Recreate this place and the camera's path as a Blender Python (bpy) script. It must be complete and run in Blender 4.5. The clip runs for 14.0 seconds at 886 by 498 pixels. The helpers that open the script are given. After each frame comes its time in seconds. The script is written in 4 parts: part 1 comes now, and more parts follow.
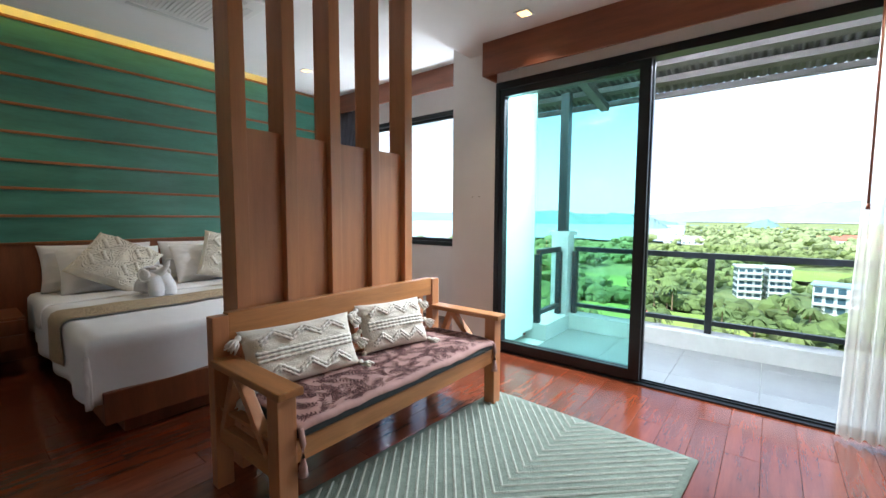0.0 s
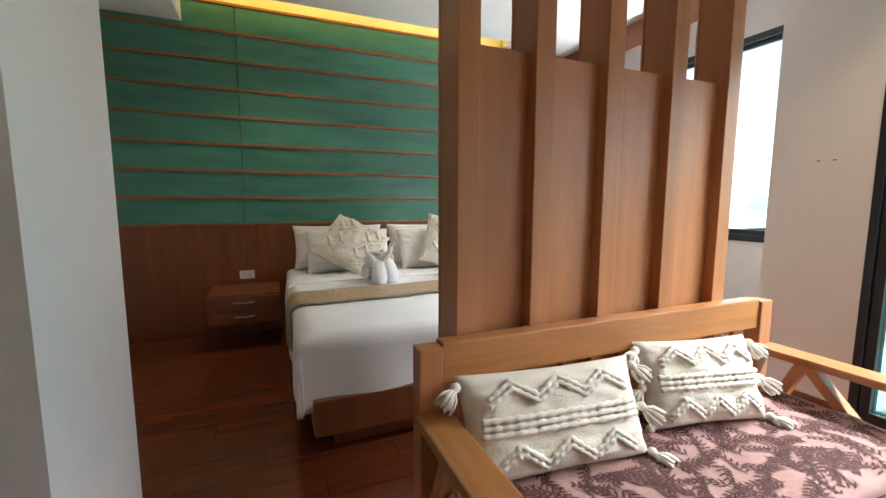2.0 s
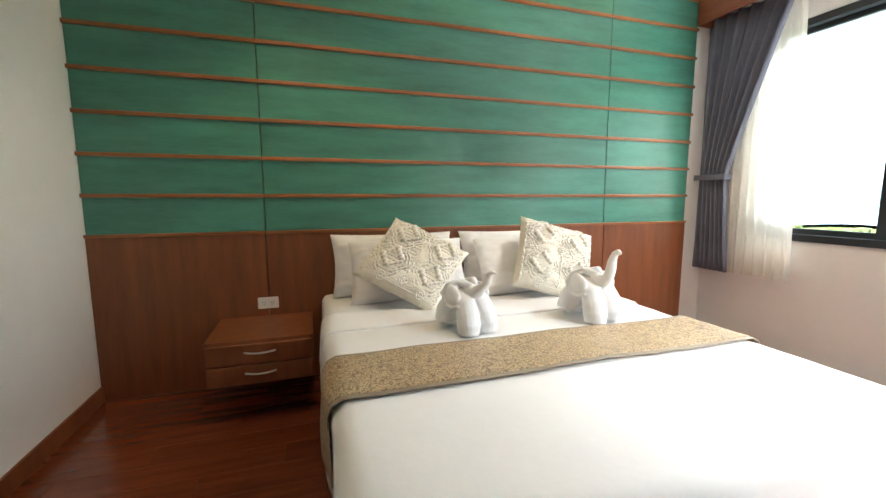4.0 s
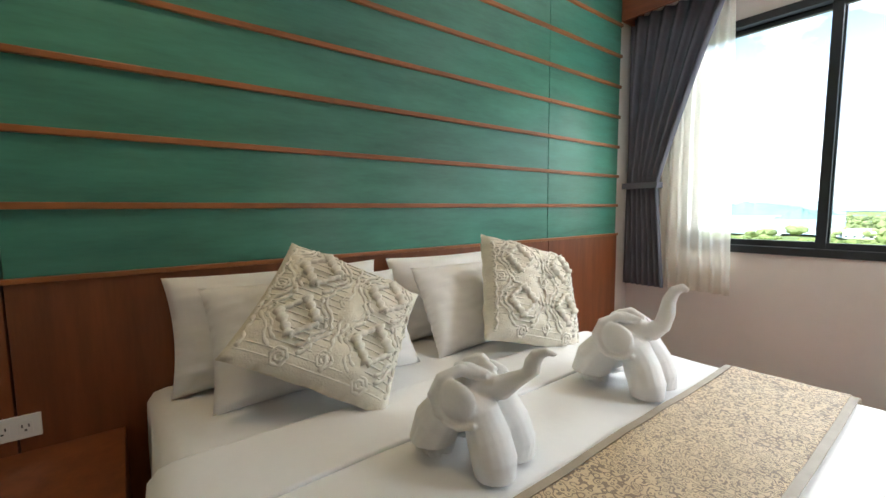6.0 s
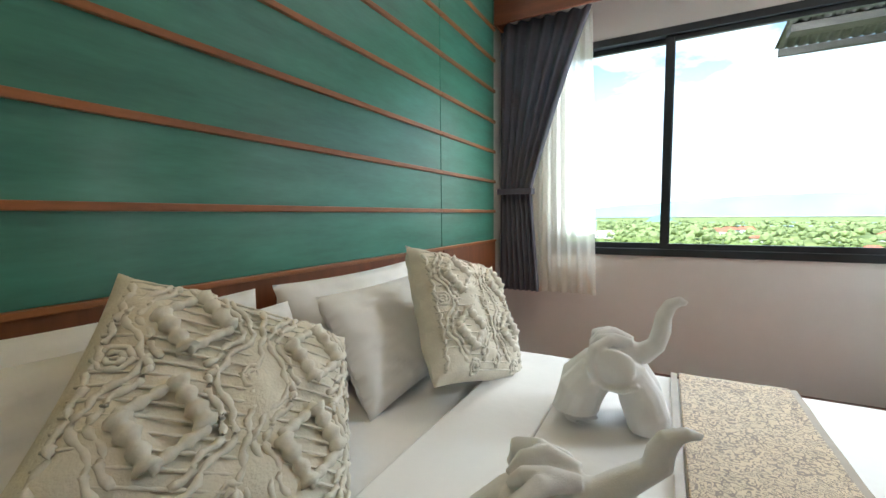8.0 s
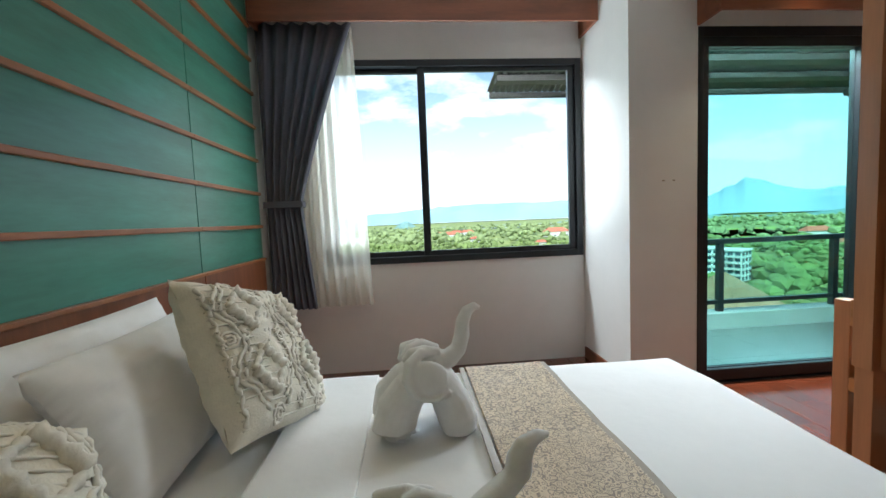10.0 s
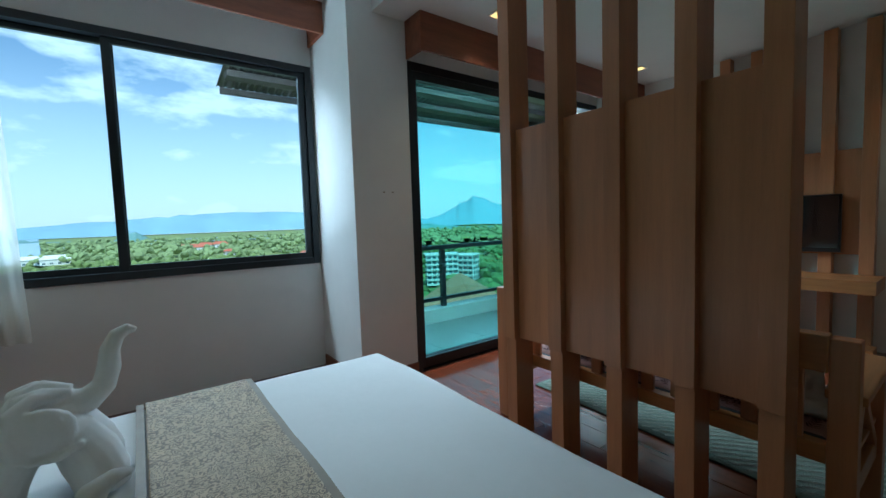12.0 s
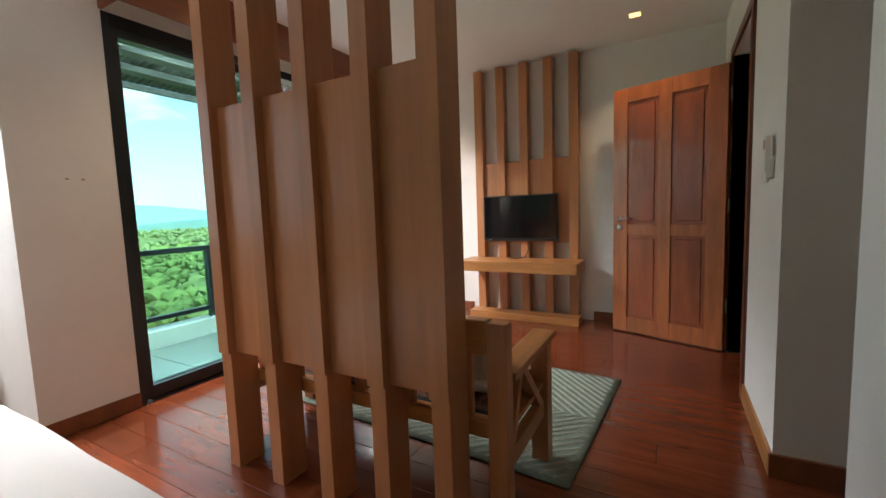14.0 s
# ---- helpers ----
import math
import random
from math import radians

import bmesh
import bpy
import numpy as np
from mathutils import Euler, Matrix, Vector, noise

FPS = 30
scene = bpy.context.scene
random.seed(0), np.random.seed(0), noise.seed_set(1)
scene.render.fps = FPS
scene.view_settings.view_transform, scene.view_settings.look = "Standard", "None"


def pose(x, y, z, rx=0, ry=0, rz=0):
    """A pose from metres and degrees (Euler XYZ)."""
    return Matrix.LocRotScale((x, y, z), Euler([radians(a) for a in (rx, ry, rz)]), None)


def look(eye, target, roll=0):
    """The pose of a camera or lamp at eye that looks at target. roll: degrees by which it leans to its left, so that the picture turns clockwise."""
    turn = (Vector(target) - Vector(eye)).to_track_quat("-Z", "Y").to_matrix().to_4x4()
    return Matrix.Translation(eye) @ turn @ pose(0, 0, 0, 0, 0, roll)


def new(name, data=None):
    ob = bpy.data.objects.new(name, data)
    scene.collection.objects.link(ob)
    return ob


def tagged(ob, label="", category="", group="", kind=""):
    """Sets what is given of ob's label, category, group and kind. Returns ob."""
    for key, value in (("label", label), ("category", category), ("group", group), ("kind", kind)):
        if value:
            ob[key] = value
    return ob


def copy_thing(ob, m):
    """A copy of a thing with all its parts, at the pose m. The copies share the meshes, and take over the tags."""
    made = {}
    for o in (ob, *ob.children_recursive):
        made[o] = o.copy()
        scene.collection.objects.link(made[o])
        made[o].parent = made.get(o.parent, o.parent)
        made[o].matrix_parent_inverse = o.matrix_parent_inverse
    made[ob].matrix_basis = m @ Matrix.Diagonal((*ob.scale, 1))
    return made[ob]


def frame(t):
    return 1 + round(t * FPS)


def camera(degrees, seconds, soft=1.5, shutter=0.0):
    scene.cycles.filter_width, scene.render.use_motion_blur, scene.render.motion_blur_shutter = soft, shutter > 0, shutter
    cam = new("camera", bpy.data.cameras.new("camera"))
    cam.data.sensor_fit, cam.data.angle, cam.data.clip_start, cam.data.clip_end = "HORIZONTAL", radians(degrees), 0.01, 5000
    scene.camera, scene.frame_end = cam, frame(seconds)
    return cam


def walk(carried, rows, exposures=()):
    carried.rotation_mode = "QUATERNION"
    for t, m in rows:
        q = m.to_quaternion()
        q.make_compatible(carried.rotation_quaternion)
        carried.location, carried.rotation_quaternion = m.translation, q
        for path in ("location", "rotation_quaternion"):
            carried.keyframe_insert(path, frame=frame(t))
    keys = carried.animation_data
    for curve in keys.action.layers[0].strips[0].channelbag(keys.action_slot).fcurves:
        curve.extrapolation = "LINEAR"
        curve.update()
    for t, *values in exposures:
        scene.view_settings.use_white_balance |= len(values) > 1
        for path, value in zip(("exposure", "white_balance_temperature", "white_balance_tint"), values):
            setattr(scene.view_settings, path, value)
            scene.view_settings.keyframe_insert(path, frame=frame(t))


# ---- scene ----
cam = camera(94.5, 14.0)
PATH = [
    (0, (-0.293, 0.13, 1.193), (-1.537, 1.688, 1.036), 0.3),
    (0.5, (-0.458, 0.256, 1.191), (-1.86, 1.673, 1.035), 0.8),
    (1, (-0.643, 0.403, 1.188), (-2.214, 1.628, 1.011), 0.6),
    (1.5, (-0.868, 0.444, 1.179), (-2.586, 1.449, 0.978), 0.7),
    (2, (-1.125, 0.507, 1.153), (-2.961, 1.267, 0.924), 0.1),
    (2.5, (-1.415, 0.544, 1.171), (-3.319, 1.104, 0.925), -0.3),
    (3, (-1.735, 0.490, 1.180), (-3.660, 0.972, 0.915), -0.3),
    (5.5, (-3.125, 0.656, 1.152), (-4.808, 1.719, 0.952), -0.1),
    (6, (-3.352, 0.584, 1.158), (-4.931, 1.797, 0.969), -0.5),
    (6.5, (-3.53, 0.519, 1.162), (-5.004, 1.856, 0.971), -0.9),
    (7, (-3.676, 0.559, 1.163), (-5.032, 2.016, 0.969), -0.9),
    (9.5, (-4.085, 0.704, 1.133), (-4.181, 2.697, 1.009), -1.7),
    (10, (-4.06, 0.694, 1.182), (-3.902, 2.682, 1.038), -2.3),
    (10.5, (-3.973, 0.702, 1.186), (-3.566, 2.655, 1.046), -2.1),
    (11, (-3.882, 0.686, 1.19), (-3.217, 2.567, 1.049), -1.8),
    (11.5, (-3.918, 0.673, 1.168), (-2.945, 2.415, 1.035), -2.0),
    (12, (-3.842, 0.633, 1.156), (-2.653, 2.235, 1.02), -1.9),
    (12.5, (-3.763, 0.581, 1.138), (-2.381, 2.018, 0.984), -2.0),
    (13, (-3.629, 0.504, 1.138), (-2.091, 1.77, 0.962), -1.9),
    (13.5, (-3.507, 0.41, 1.128), (-1.852, 1.517, 0.944), -1.9),
    (14, (-3.388, 0.391, 1.131), (-1.65, 1.363, 0.948), -2.0),
]

EXPOSURES = [(0.0, 1.15, 5800, 10), (1.0, 1.2, 6000, 9), (2.0, 1.65, 6200, 10), (3.0, 2.35, 6400, 9), (5.5, 1.6, 6300, 8), (7.0, 1.4, 6150, 6), (9.5, 0.95, 5900, 3), (11.0, 0.35, 5650, 4), (11.5, 0.15, 5300, 0), (12.0, 0.05, 4800, -8), (12.8, 0.1, 5000, -6), (13.5, 0.7, 6100, 7), (14.0, 1.1, 6650, 13)]
walk(cam, [(t, look(eye, target, roll)) for t, eye, target, roll in PATH], EXPOSURES)

# ---- light ----
world = bpy.data.worlds.new("sky")
scene.world = world
world.use_nodes = True


def build_sky():
    nt = world.node_tree
    bg = nt.nodes["Background"]
    sky = nt.nodes.new("ShaderNodeTexSky")
    sky.sky_type, sky.sun_disc = "NISHITA", False
    sky.sun_elevation, sky.sun_rotation = radians(50), radians(200)
    sky.dust_density = 1.6
    tc = nt.nodes.new("ShaderNodeTexCoord")
    mp = nt.nodes.new("ShaderNodeMapping")
    mp.inputs["Scale"].default_value = (1.0, 1.0, 2.6)
    n = nt.nodes.new("ShaderNodeTexNoise")
    n.inputs["Scale"].default_value, n.inputs["Detail"].default_value, n.inputs["Roughness"].default_value = 5.2, 10, 0.56
    r = nt.nodes.new("ShaderNodeValToRGB")
    r.color_ramp.elements[0].position, r.color_ramp.elements[1].position = 0.47, 0.62
    sep = nt.nodes.new("ShaderNodeSeparateXYZ")
    hz = nt.nodes.new("ShaderNodeMapRange")
    hz.inputs["From Min"].default_value, hz.inputs["From Max"].default_value = 0.0, 0.34
    hz.inputs["To Min"].default_value, hz.inputs["To Max"].default_value = 0.85, 0.0
    mx = nt.nodes.new("ShaderNodeMath")
    mx.operation = "MAXIMUM"
    mix = nt.nodes.new("ShaderNodeMix")
    mix.data_type = "RGBA"
    L = nt.links.new
    L(tc.outputs["Generated"], mp.inputs["Vector"])
    L(mp.outputs["Vector"], n.inputs["Vector"])
    L(n.outputs["Fac"], r.inputs["Fac"])
    L(tc.outputs["Generated"], sep.inputs["Vector"])
    L(sep.outputs["Z"], hz.inputs["Value"])
    L(r.outputs["Color"], mx.inputs[0])
    L(hz.outputs["Result"], mx.inputs[1])
    L(mx.outputs[0], mix.inputs["Factor"])
    L(sky.outputs["Color"], mix.inputs["A"])
    mix.inputs["B"].default_value = (6.3, 6.8, 7.4, 1)
    L(mix.outputs["Result"], bg.inputs["Color"])
    bg.inputs["Strength"].default_value = SKY


SKY, LAMP = 0.15, 9.0
build_sky()
sun = new("sun", bpy.data.lights.new("sun", "SUN"))
sun.data.energy, sun.data.angle, sun.data.color = 4.5, radians(0.6), (1.0, 0.95, 0.86)
sun.matrix_world = look((0, -6, 8), (2, 0, 0))


def daylight(name, at, target, w, h, power):
    """An added area lamp outside an opening, standing in for daylight there."""
    lt = new(name, bpy.data.lights.new(name, "AREA"))
    lt.data.shape, lt.data.size, lt.data.size_y, lt.data.energy, lt.data.color = "RECTANGLE", w, h, power, (0.95, 0.98, 1.0)
    lt.matrix_world = look(at, target)


# Added sky fill, kept out of sight above the heads of both openings.
daylight("window_sky_fill", (-3.75, 4.45, 2.86), (-3.6, 1.2, 1.7), 1.9, 0.55, 108)
daylight("door_sky_fill", (-0.75, 3.66, 2.56), (-1.0, 1.2, 1.0), 2.3, 0.28, 155)
# Added unseen fill below the sill, in place of light bounced off the land.
daylight("land_bounce_fill", (-3.7, 4.5, 0.55), (-3.9, 1.4, 2.7), 1.9, 0.5, 48)


# ---- materials ----
def mat(name, color, rough=0.5, metal=0.0, var=0.0, scale=4.0, stretch=(1, 1, 1), bump=0.0, bump_scale=60.0, dark=None, coat=0.0, spec=0.5, rand=0.0, sheen=0.0, detail=5.0):
    """Principled paint with two scales of variation and fine relief."""
    m = bpy.data.materials.new(name)
    m.use_nodes = True
    nt = m.node_tree
    b = nt.nodes["Principled BSDF"]
    b.inputs["Roughness"].default_value, b.inputs["Metallic"].default_value = rough, metal
    b.inputs["Coat Weight"].default_value, b.inputs["Coat Roughness"].default_value = coat, 0.12
    b.inputs["Specular IOR Level"].default_value = spec
    b.inputs["Sheen Weight"].default_value = sheen
    L = nt.links.new
    tc = nt.nodes.new("ShaderNodeTexCoord")
    mp = nt.nodes.new("ShaderNodeMapping")
    mp.inputs["Scale"].default_value = stretch
    oi = nt.nodes.new("ShaderNodeObjectInfo")
    off = nt.nodes.new("ShaderNodeVectorMath")
    off.operation = "MULTIPLY_ADD"
    off.inputs[1].default_value = (7.3, 5.1, 3.7)
    L(oi.outputs["Random"], off.inputs[0])
    L(tc.outputs["Object"], off.inputs[2])
    L(off.outputs[0], mp.inputs["Vector"])
    n1 = nt.nodes.new("ShaderNodeTexNoise")
    n1.inputs["Scale"].default_value, n1.inputs["Detail"].default_value = scale, detail
    n2 = nt.nodes.new("ShaderNodeTexNoise")
    n2.inputs["Scale"].default_value, n2.inputs["Detail"].default_value = scale * 7, 3.0
    L(mp.outputs["Vector"], n1.inputs["Vector"])
    L(mp.outputs["Vector"], n2.inputs["Vector"])
    add = nt.nodes.new("ShaderNodeMath")
    add.operation = "MULTIPLY_ADD"
    add.inputs[1].default_value = 0.35
    L(n2.outputs["Fac"], add.inputs[0])
    L(n1.outputs["Fac"], add.inputs[2])
    ramp = nt.nodes.new("ShaderNodeMapRange")
    ramp.inputs["From Min"].default_value, ramp.inputs["From Max"].default_value = 0.42, 0.92
    L(add.outputs[0], ramp.inputs["Value"])
    mix = nt.nodes.new("ShaderNodeMix")
    mix.data_type = "RGBA"
    c = Vector(color)
    lo = Vector(dark) if dark else c * (1 - var)
    hi = c * (1 + 0.6 * var)
    mix.inputs["A"].default_value, mix.inputs["B"].default_value = (*lo, 1), (*[min(v, 1) for v in hi], 1)
    L(ramp.outputs["Result"], mix.inputs["Factor"])
    last = mix.outputs["Result"]
    if rand:
        hs = nt.nodes.new("ShaderNodeHueSaturation")
        mr = nt.nodes.new("ShaderNodeMapRange")
        mr.inputs["To Min"].default_value, mr.inputs["To Max"].default_value = 1 - rand, 1 + rand
        L(oi.outputs["Random"], mr.inputs["Value"])
        L(mr.outputs["Result"], hs.inputs["Value"])
        L(last, hs.inputs["Color"])
        last = hs.outputs["Color"]
    L(last, b.inputs["Base Color"])
    if bump:
        n3 = nt.nodes.new("ShaderNodeTexNoise")
        n3.inputs["Scale"].default_value, n3.inputs["Detail"].default_value = bump_scale, 4.0
        L(mp.outputs["Vector"], n3.inputs["Vector"])
        bp = nt.nodes.new("ShaderNodeBump")
        bp.inputs["Strength"].default_value, bp.inputs["Distance"].default_value = bump, 0.01
        L(n3.outputs["Fac"], bp.inputs["Height"])
        L(bp.outputs["Normal"], b.inputs["Normal"])
    m.diffuse_color = (*color, 1)
    return m


def lamp_mat(name, color, strength):
    m = bpy.data.materials.new(name)
    m.use_nodes = True
    b = m.node_tree.nodes["Principled BSDF"]
    b.inputs["Base Color"].default_value = (*color, 1)
    b.inputs["Emission Color"].default_value, b.inputs["Emission Strength"].default_value = (*color, 1), strength
    return m


def glass_mat(name, color, gloss=None):
    m = bpy.data.materials.new(name)
    m.use_nodes = True
    nt = m.node_tree
    nt.nodes.remove(nt.nodes["Principled BSDF"])
    out = nt.nodes["Material Output"]
    t, g, f, mx = [nt.nodes.new("ShaderNode" + k) for k in ("BsdfTransparent", "BsdfGlossy", "Fresnel", "MixShader")]
    t.inputs["Color"].default_value = (*color, 1)
    g.inputs["Roughness"].default_value = 0.02
    f.inputs["IOR"].default_value = 1.2
    if gloss is None:
        nt.links.new(f.outputs[0], mx.inputs[0])
    else:
        mx.inputs[0].default_value = gloss
    nt.links.new(t.outputs[0], mx.inputs[1])
    nt.links.new(g.outputs[0], mx.inputs[2])
    nt.links.new(mx.outputs[0], out.inputs["Surface"])
    return m


def sheer_mat(name, color, clear):
    m = bpy.data.materials.new(name)
    m.use_nodes = True
    nt = m.node_tree
    nt.nodes.remove(nt.nodes["Principled BSDF"])
    out = nt.nodes["Material Output"]
    t, d, tl, a, mx = [nt.nodes.new("ShaderNode" + k) for k in ("BsdfTransparent", "BsdfDiffuse", "BsdfTranslucent", "MixShader", "MixShader")]
    d.inputs["Color"].default_value = tl.inputs["Color"].default_value = (*color, 1)
    a.inputs[0].default_value, mx.inputs[0].default_value = 0.5, 1 - clear
    nt.links.new(d.outputs[0], a.inputs[1])
    nt.links.new(tl.outputs[0], a.inputs[2])
    nt.links.new(t.outputs[0], mx.inputs[1])
    nt.links.new(a.outputs[0], mx.inputs[2])
    nt.links.new(mx.outputs[0], out.inputs["Surface"])
    return m


def pattern_mat(name, ground, figure, kind, scale, rough=0.8, width=0.5):
    """Woven cloth with a figure: 'leaf', 'flower' or 'check'."""
    m = mat(name, ground, rough, var=0.15, scale=30, bump=0.25, bump_scale=420)
    nt = m.node_tree
    b = nt.nodes["Principled BSDF"]
    tc = nt.nodes.new("ShaderNodeTexCoord")
    L = nt.links.new
    mp = nt.nodes.new("ShaderNodeMapping")
    L(tc.outputs["Object"], mp.inputs["Vector"])
    if kind == "leaf":
        w = nt.nodes.new("ShaderNodeTexWave")
        w.inputs["Scale"].default_value, w.inputs["Distortion"].default_value, w.inputs["Detail"].default_value, w.inputs["Detail Scale"].default_value = scale, 24, 3.0, 1.7
        fac = w.outputs["Fac"]
        L(mp.outputs["Vector"], w.inputs["Vector"])
    else:
        w = nt.nodes.new("ShaderNodeTexVoronoi")
        w.feature = "SMOOTH_F1"
        w.inputs["Scale"].default_value = scale
        w.inputs["Randomness"].default_value = 0.55
        L(mp.outputs["Vector"], w.inputs["Vector"])
        s2 = nt.nodes.new("ShaderNodeMath")
        s2.operation = "MULTIPLY"
        s2.inputs[1].default_value = 30.0
        sn = nt.nodes.new("ShaderNodeMath")
        sn.operation = "SINE"
        L(w.outputs["Distance"], s2.inputs[0])
        L(s2.outputs[0], sn.inputs[0])
        fac = sn.outputs[0]
    ramp = nt.nodes.new("ShaderNodeMapRange")
    ramp.inputs["From Min"].default_value, ramp.inputs["From Max"].default_value = width - 0.06, width + 0.06
    L(fac, ramp.inputs["Value"])
    mix = nt.nodes.new("ShaderNodeMix")
    mix.data_type = "RGBA"
    old = b.inputs["Base Color"].links[0].from_socket
    L(old, mix.inputs["A"])
    mix.inputs["B"].default_value = (*figure, 1)
    L(ramp.outputs["Result"], mix.inputs["Factor"])
    L(mix.outputs["Result"], b.inputs["Base Color"])
    return m


WALL = mat("wall_paint", (0.78, 0.76, 0.73), 0.85, var=0.05, scale=1.5, bump=0.06, bump_scale=120)
CEIL = mat("ceiling_paint", (0.80, 0.79, 0.77), 0.9, var=0.04, scale=1.2)
GREEN = mat("green_stained_board", (0.058, 0.215, 0.158), 0.36, var=0.28, scale=2.2, stretch=(1, 1, 6), bump=0.03, bump_scale=90, coat=0.15, rand=0.06)
RAIL = mat("stained_rail", (0.30, 0.105, 0.032), 0.4, var=0.35, scale=3, stretch=(6, 1, 6))
TEAKV = mat("teak_upright", (0.46, 0.195, 0.080), 0.36, var=0.17, scale=2.5, stretch=(9, 9, 0.7), bump=0.03, bump_scale=40, coat=0.12, rand=0.10)
TEAKY = mat("teak_lengthwise", (0.44, 0.185, 0.058), 0.36, var=0.30, scale=2.5, stretch=(9, 0.7, 9), bump=0.03, bump_scale=40, coat=0.12, rand=0.08)
TEAKX = mat("teak_crosswise", (0.42, 0.18, 0.058), 0.38, var=0.30, scale=2.5, stretch=(0.7, 9, 9), bump=0.03, bump_scale=40, coat=0.1, rand=0.08)
WAINS = mat("red_brown_veneer", (0.20, 0.062, 0.022), 0.38, var=0.28, scale=2.2, stretch=(8, 8, 0.8), coat=0.1, rand=0.05)
DOORW = mat("door_hardwood", (0.42, 0.125, 0.040), 0.34, var=0.32, scale=2.4, stretch=(7, 7, 0.8), coat=0.15, rand=0.10)
DOORP = mat("door_panel_hardwood", (0.34, 0.085, 0.030), 0.34, var=0.35, scale=2.4, stretch=(6, 6, 0.9), coat=0.15, rand=0.12)
DARKW = mat("dark_frame_wood", (0.13, 0.035, 0.016), 0.4, var=0.3, scale=2.5, stretch=(7, 7, 0.8))
PELM = mat("pelmet_wood", (0.24, 0.075, 0.032), 0.45, var=0.3, scale=2.4, stretch=(0.8, 7, 7))
PLANK = mat("red_parquet", (0.155, 0.036, 0.014), 0.2, var=0.35, scale=2.6, stretch=(9, 0.9, 1), coat=0.35, rand=0.13, bump=0.02, bump_scale=30)
GAP = mat("dark_joint", (0.03, 0.012, 0.006), 0.7)
SHEET = mat("white_bed_linen", (0.80, 0.79, 0.78), 0.85, var=0.03, scale=5, bump=0.17, bump_scale=14, sheen=0.2)
TOWEL = mat("white_terry", (0.80, 0.79, 0.78), 0.95, var=0.05, scale=20, bump=0.15, bump_scale=420, sheen=0.3)
CREAM = mat("cream_woven_cotton", (0.76, 0.71, 0.60), 0.95, var=0.08, scale=25, bump=0.25, bump_scale=170)
TUFT = mat("cream_tufted_yarn", (0.78, 0.74, 0.65), 0.95, var=0.10, scale=40, bump=0.15, bump_scale=240)
BATT = mat("dusty_pink_cotton", (0.40, 0.235, 0.205), 0.88, var=0.22, scale=9, bump=0.25, bump_scale=380)
BATL = mat("dark_leaf_print", (0.085, 0.030, 0.026), 0.88, var=0.3, scale=40, bump=0.2, bump_scale=380)
PAD = mat("grey_pad", (0.050, 0.060, 0.065), 0.85, var=0.2, scale=30, bump=0.3, bump_scale=300)
GOLD = pattern_mat("gold_brocade", (0.56, 0.42, 0.25), (0.22, 0.155, 0.10), "flower", 62.0, 0.42, 0.35)
GOLDB = mat("brown_satin_hem", (0.32, 0.26, 0.19), 0.4, var=0.15, scale=20)
CURT = mat("slate_curtain", (0.12, 0.125, 0.16), 0.85, var=0.15, scale=6, bump=0.2, bump_scale=240)
SHEER = sheer_mat("sheer_voile", (0.90, 0.88, 0.80), 0.33)
ALU = mat("black_aluminium", (0.018, 0.022, 0.026), 0.35, metal=0.2, var=0.2, scale=3)
STEEL = mat("brushed_steel", (0.62, 0.60, 0.57), 0.28, metal=1.0, var=0.08, scale=10)
PLAST = mat("white_plastic", (0.75, 0.74, 0.71), 0.4, var=0.03)
BLACK = mat("black_plastic", (0.012, 0.012, 0.013), 0.35, var=0.1)
SCREEN = mat("screen_glass", (0.006, 0.006, 0.007), 0.08)
RUGM = mat("sage_rug", (0.155, 0.195, 0.155), 0.95, var=0.25, scale=20, bump=0.7, bump_scale=160)
RUGL = mat("pale_rug_yarn", (0.33, 0.36, 0.30), 0.95, var=0.2, scale=30, bump=0.7, bump_scale=200)
BTILE = mat("balcony_tile", (0.21, 0.22, 0.22), 0.3, var=0.12, scale=3, coat=0.2, rand=0.04)
CONC = mat("painted_concrete", (0.62, 0.62, 0.60), 0.8, var=0.12, scale=3, bump=0.1, bump_scale=60)
ROOFU = mat("awning_timber", (0.05, 0.045, 0.042), 0.7, var=0.3, scale=4, stretch=(1, 6, 6))
ROOFS = mat("awning_sheet", (0.09, 0.085, 0.082), 0.6, var=0.3, scale=5)
CLEAR = glass_mat("clear_glass", (0.96, 0.98, 0.97))
RAILG = glass_mat("railing_glass", (0.90, 0.96, 0.95), 0.04)
TEAL = glass_mat("teal_tinted_glass", (0.70, 0.965, 0.93))
WARM = lamp_mat("warm_downlight", (1.0, 0.58, 0.18), 1.6)
COVE = lamp_mat("amber_led_strip", (1.0, 0.66, 0.07), 2.3)


# ---- mesh helpers ----
def add_box(bm, lo, hi, bevel=0.0, m=None):
    c = [(a + b) / 2 for a, b in zip(lo, hi)]
    s = [abs(b - a) for a, b in zip(lo, hi)]
    mt = Matrix.Translation(c) @ Matrix.Diagonal((*s, 1))
    if m is not None:
        mt = m @ mt
    r = bmesh.ops.create_cube(bm, size=1, matrix=mt)
    if bevel:
        es = list({e for v in r["verts"] for e in v.link_edges})
        bmesh.ops.bevel(bm, geom=es, offset=bevel, segments=2, affect="EDGES", profile=0.6)


def boxes(*items, bevel=0.0):
    bm = bmesh.new()
    for lo, hi in items:
        add_box(bm, lo, hi, bevel)
    return bm


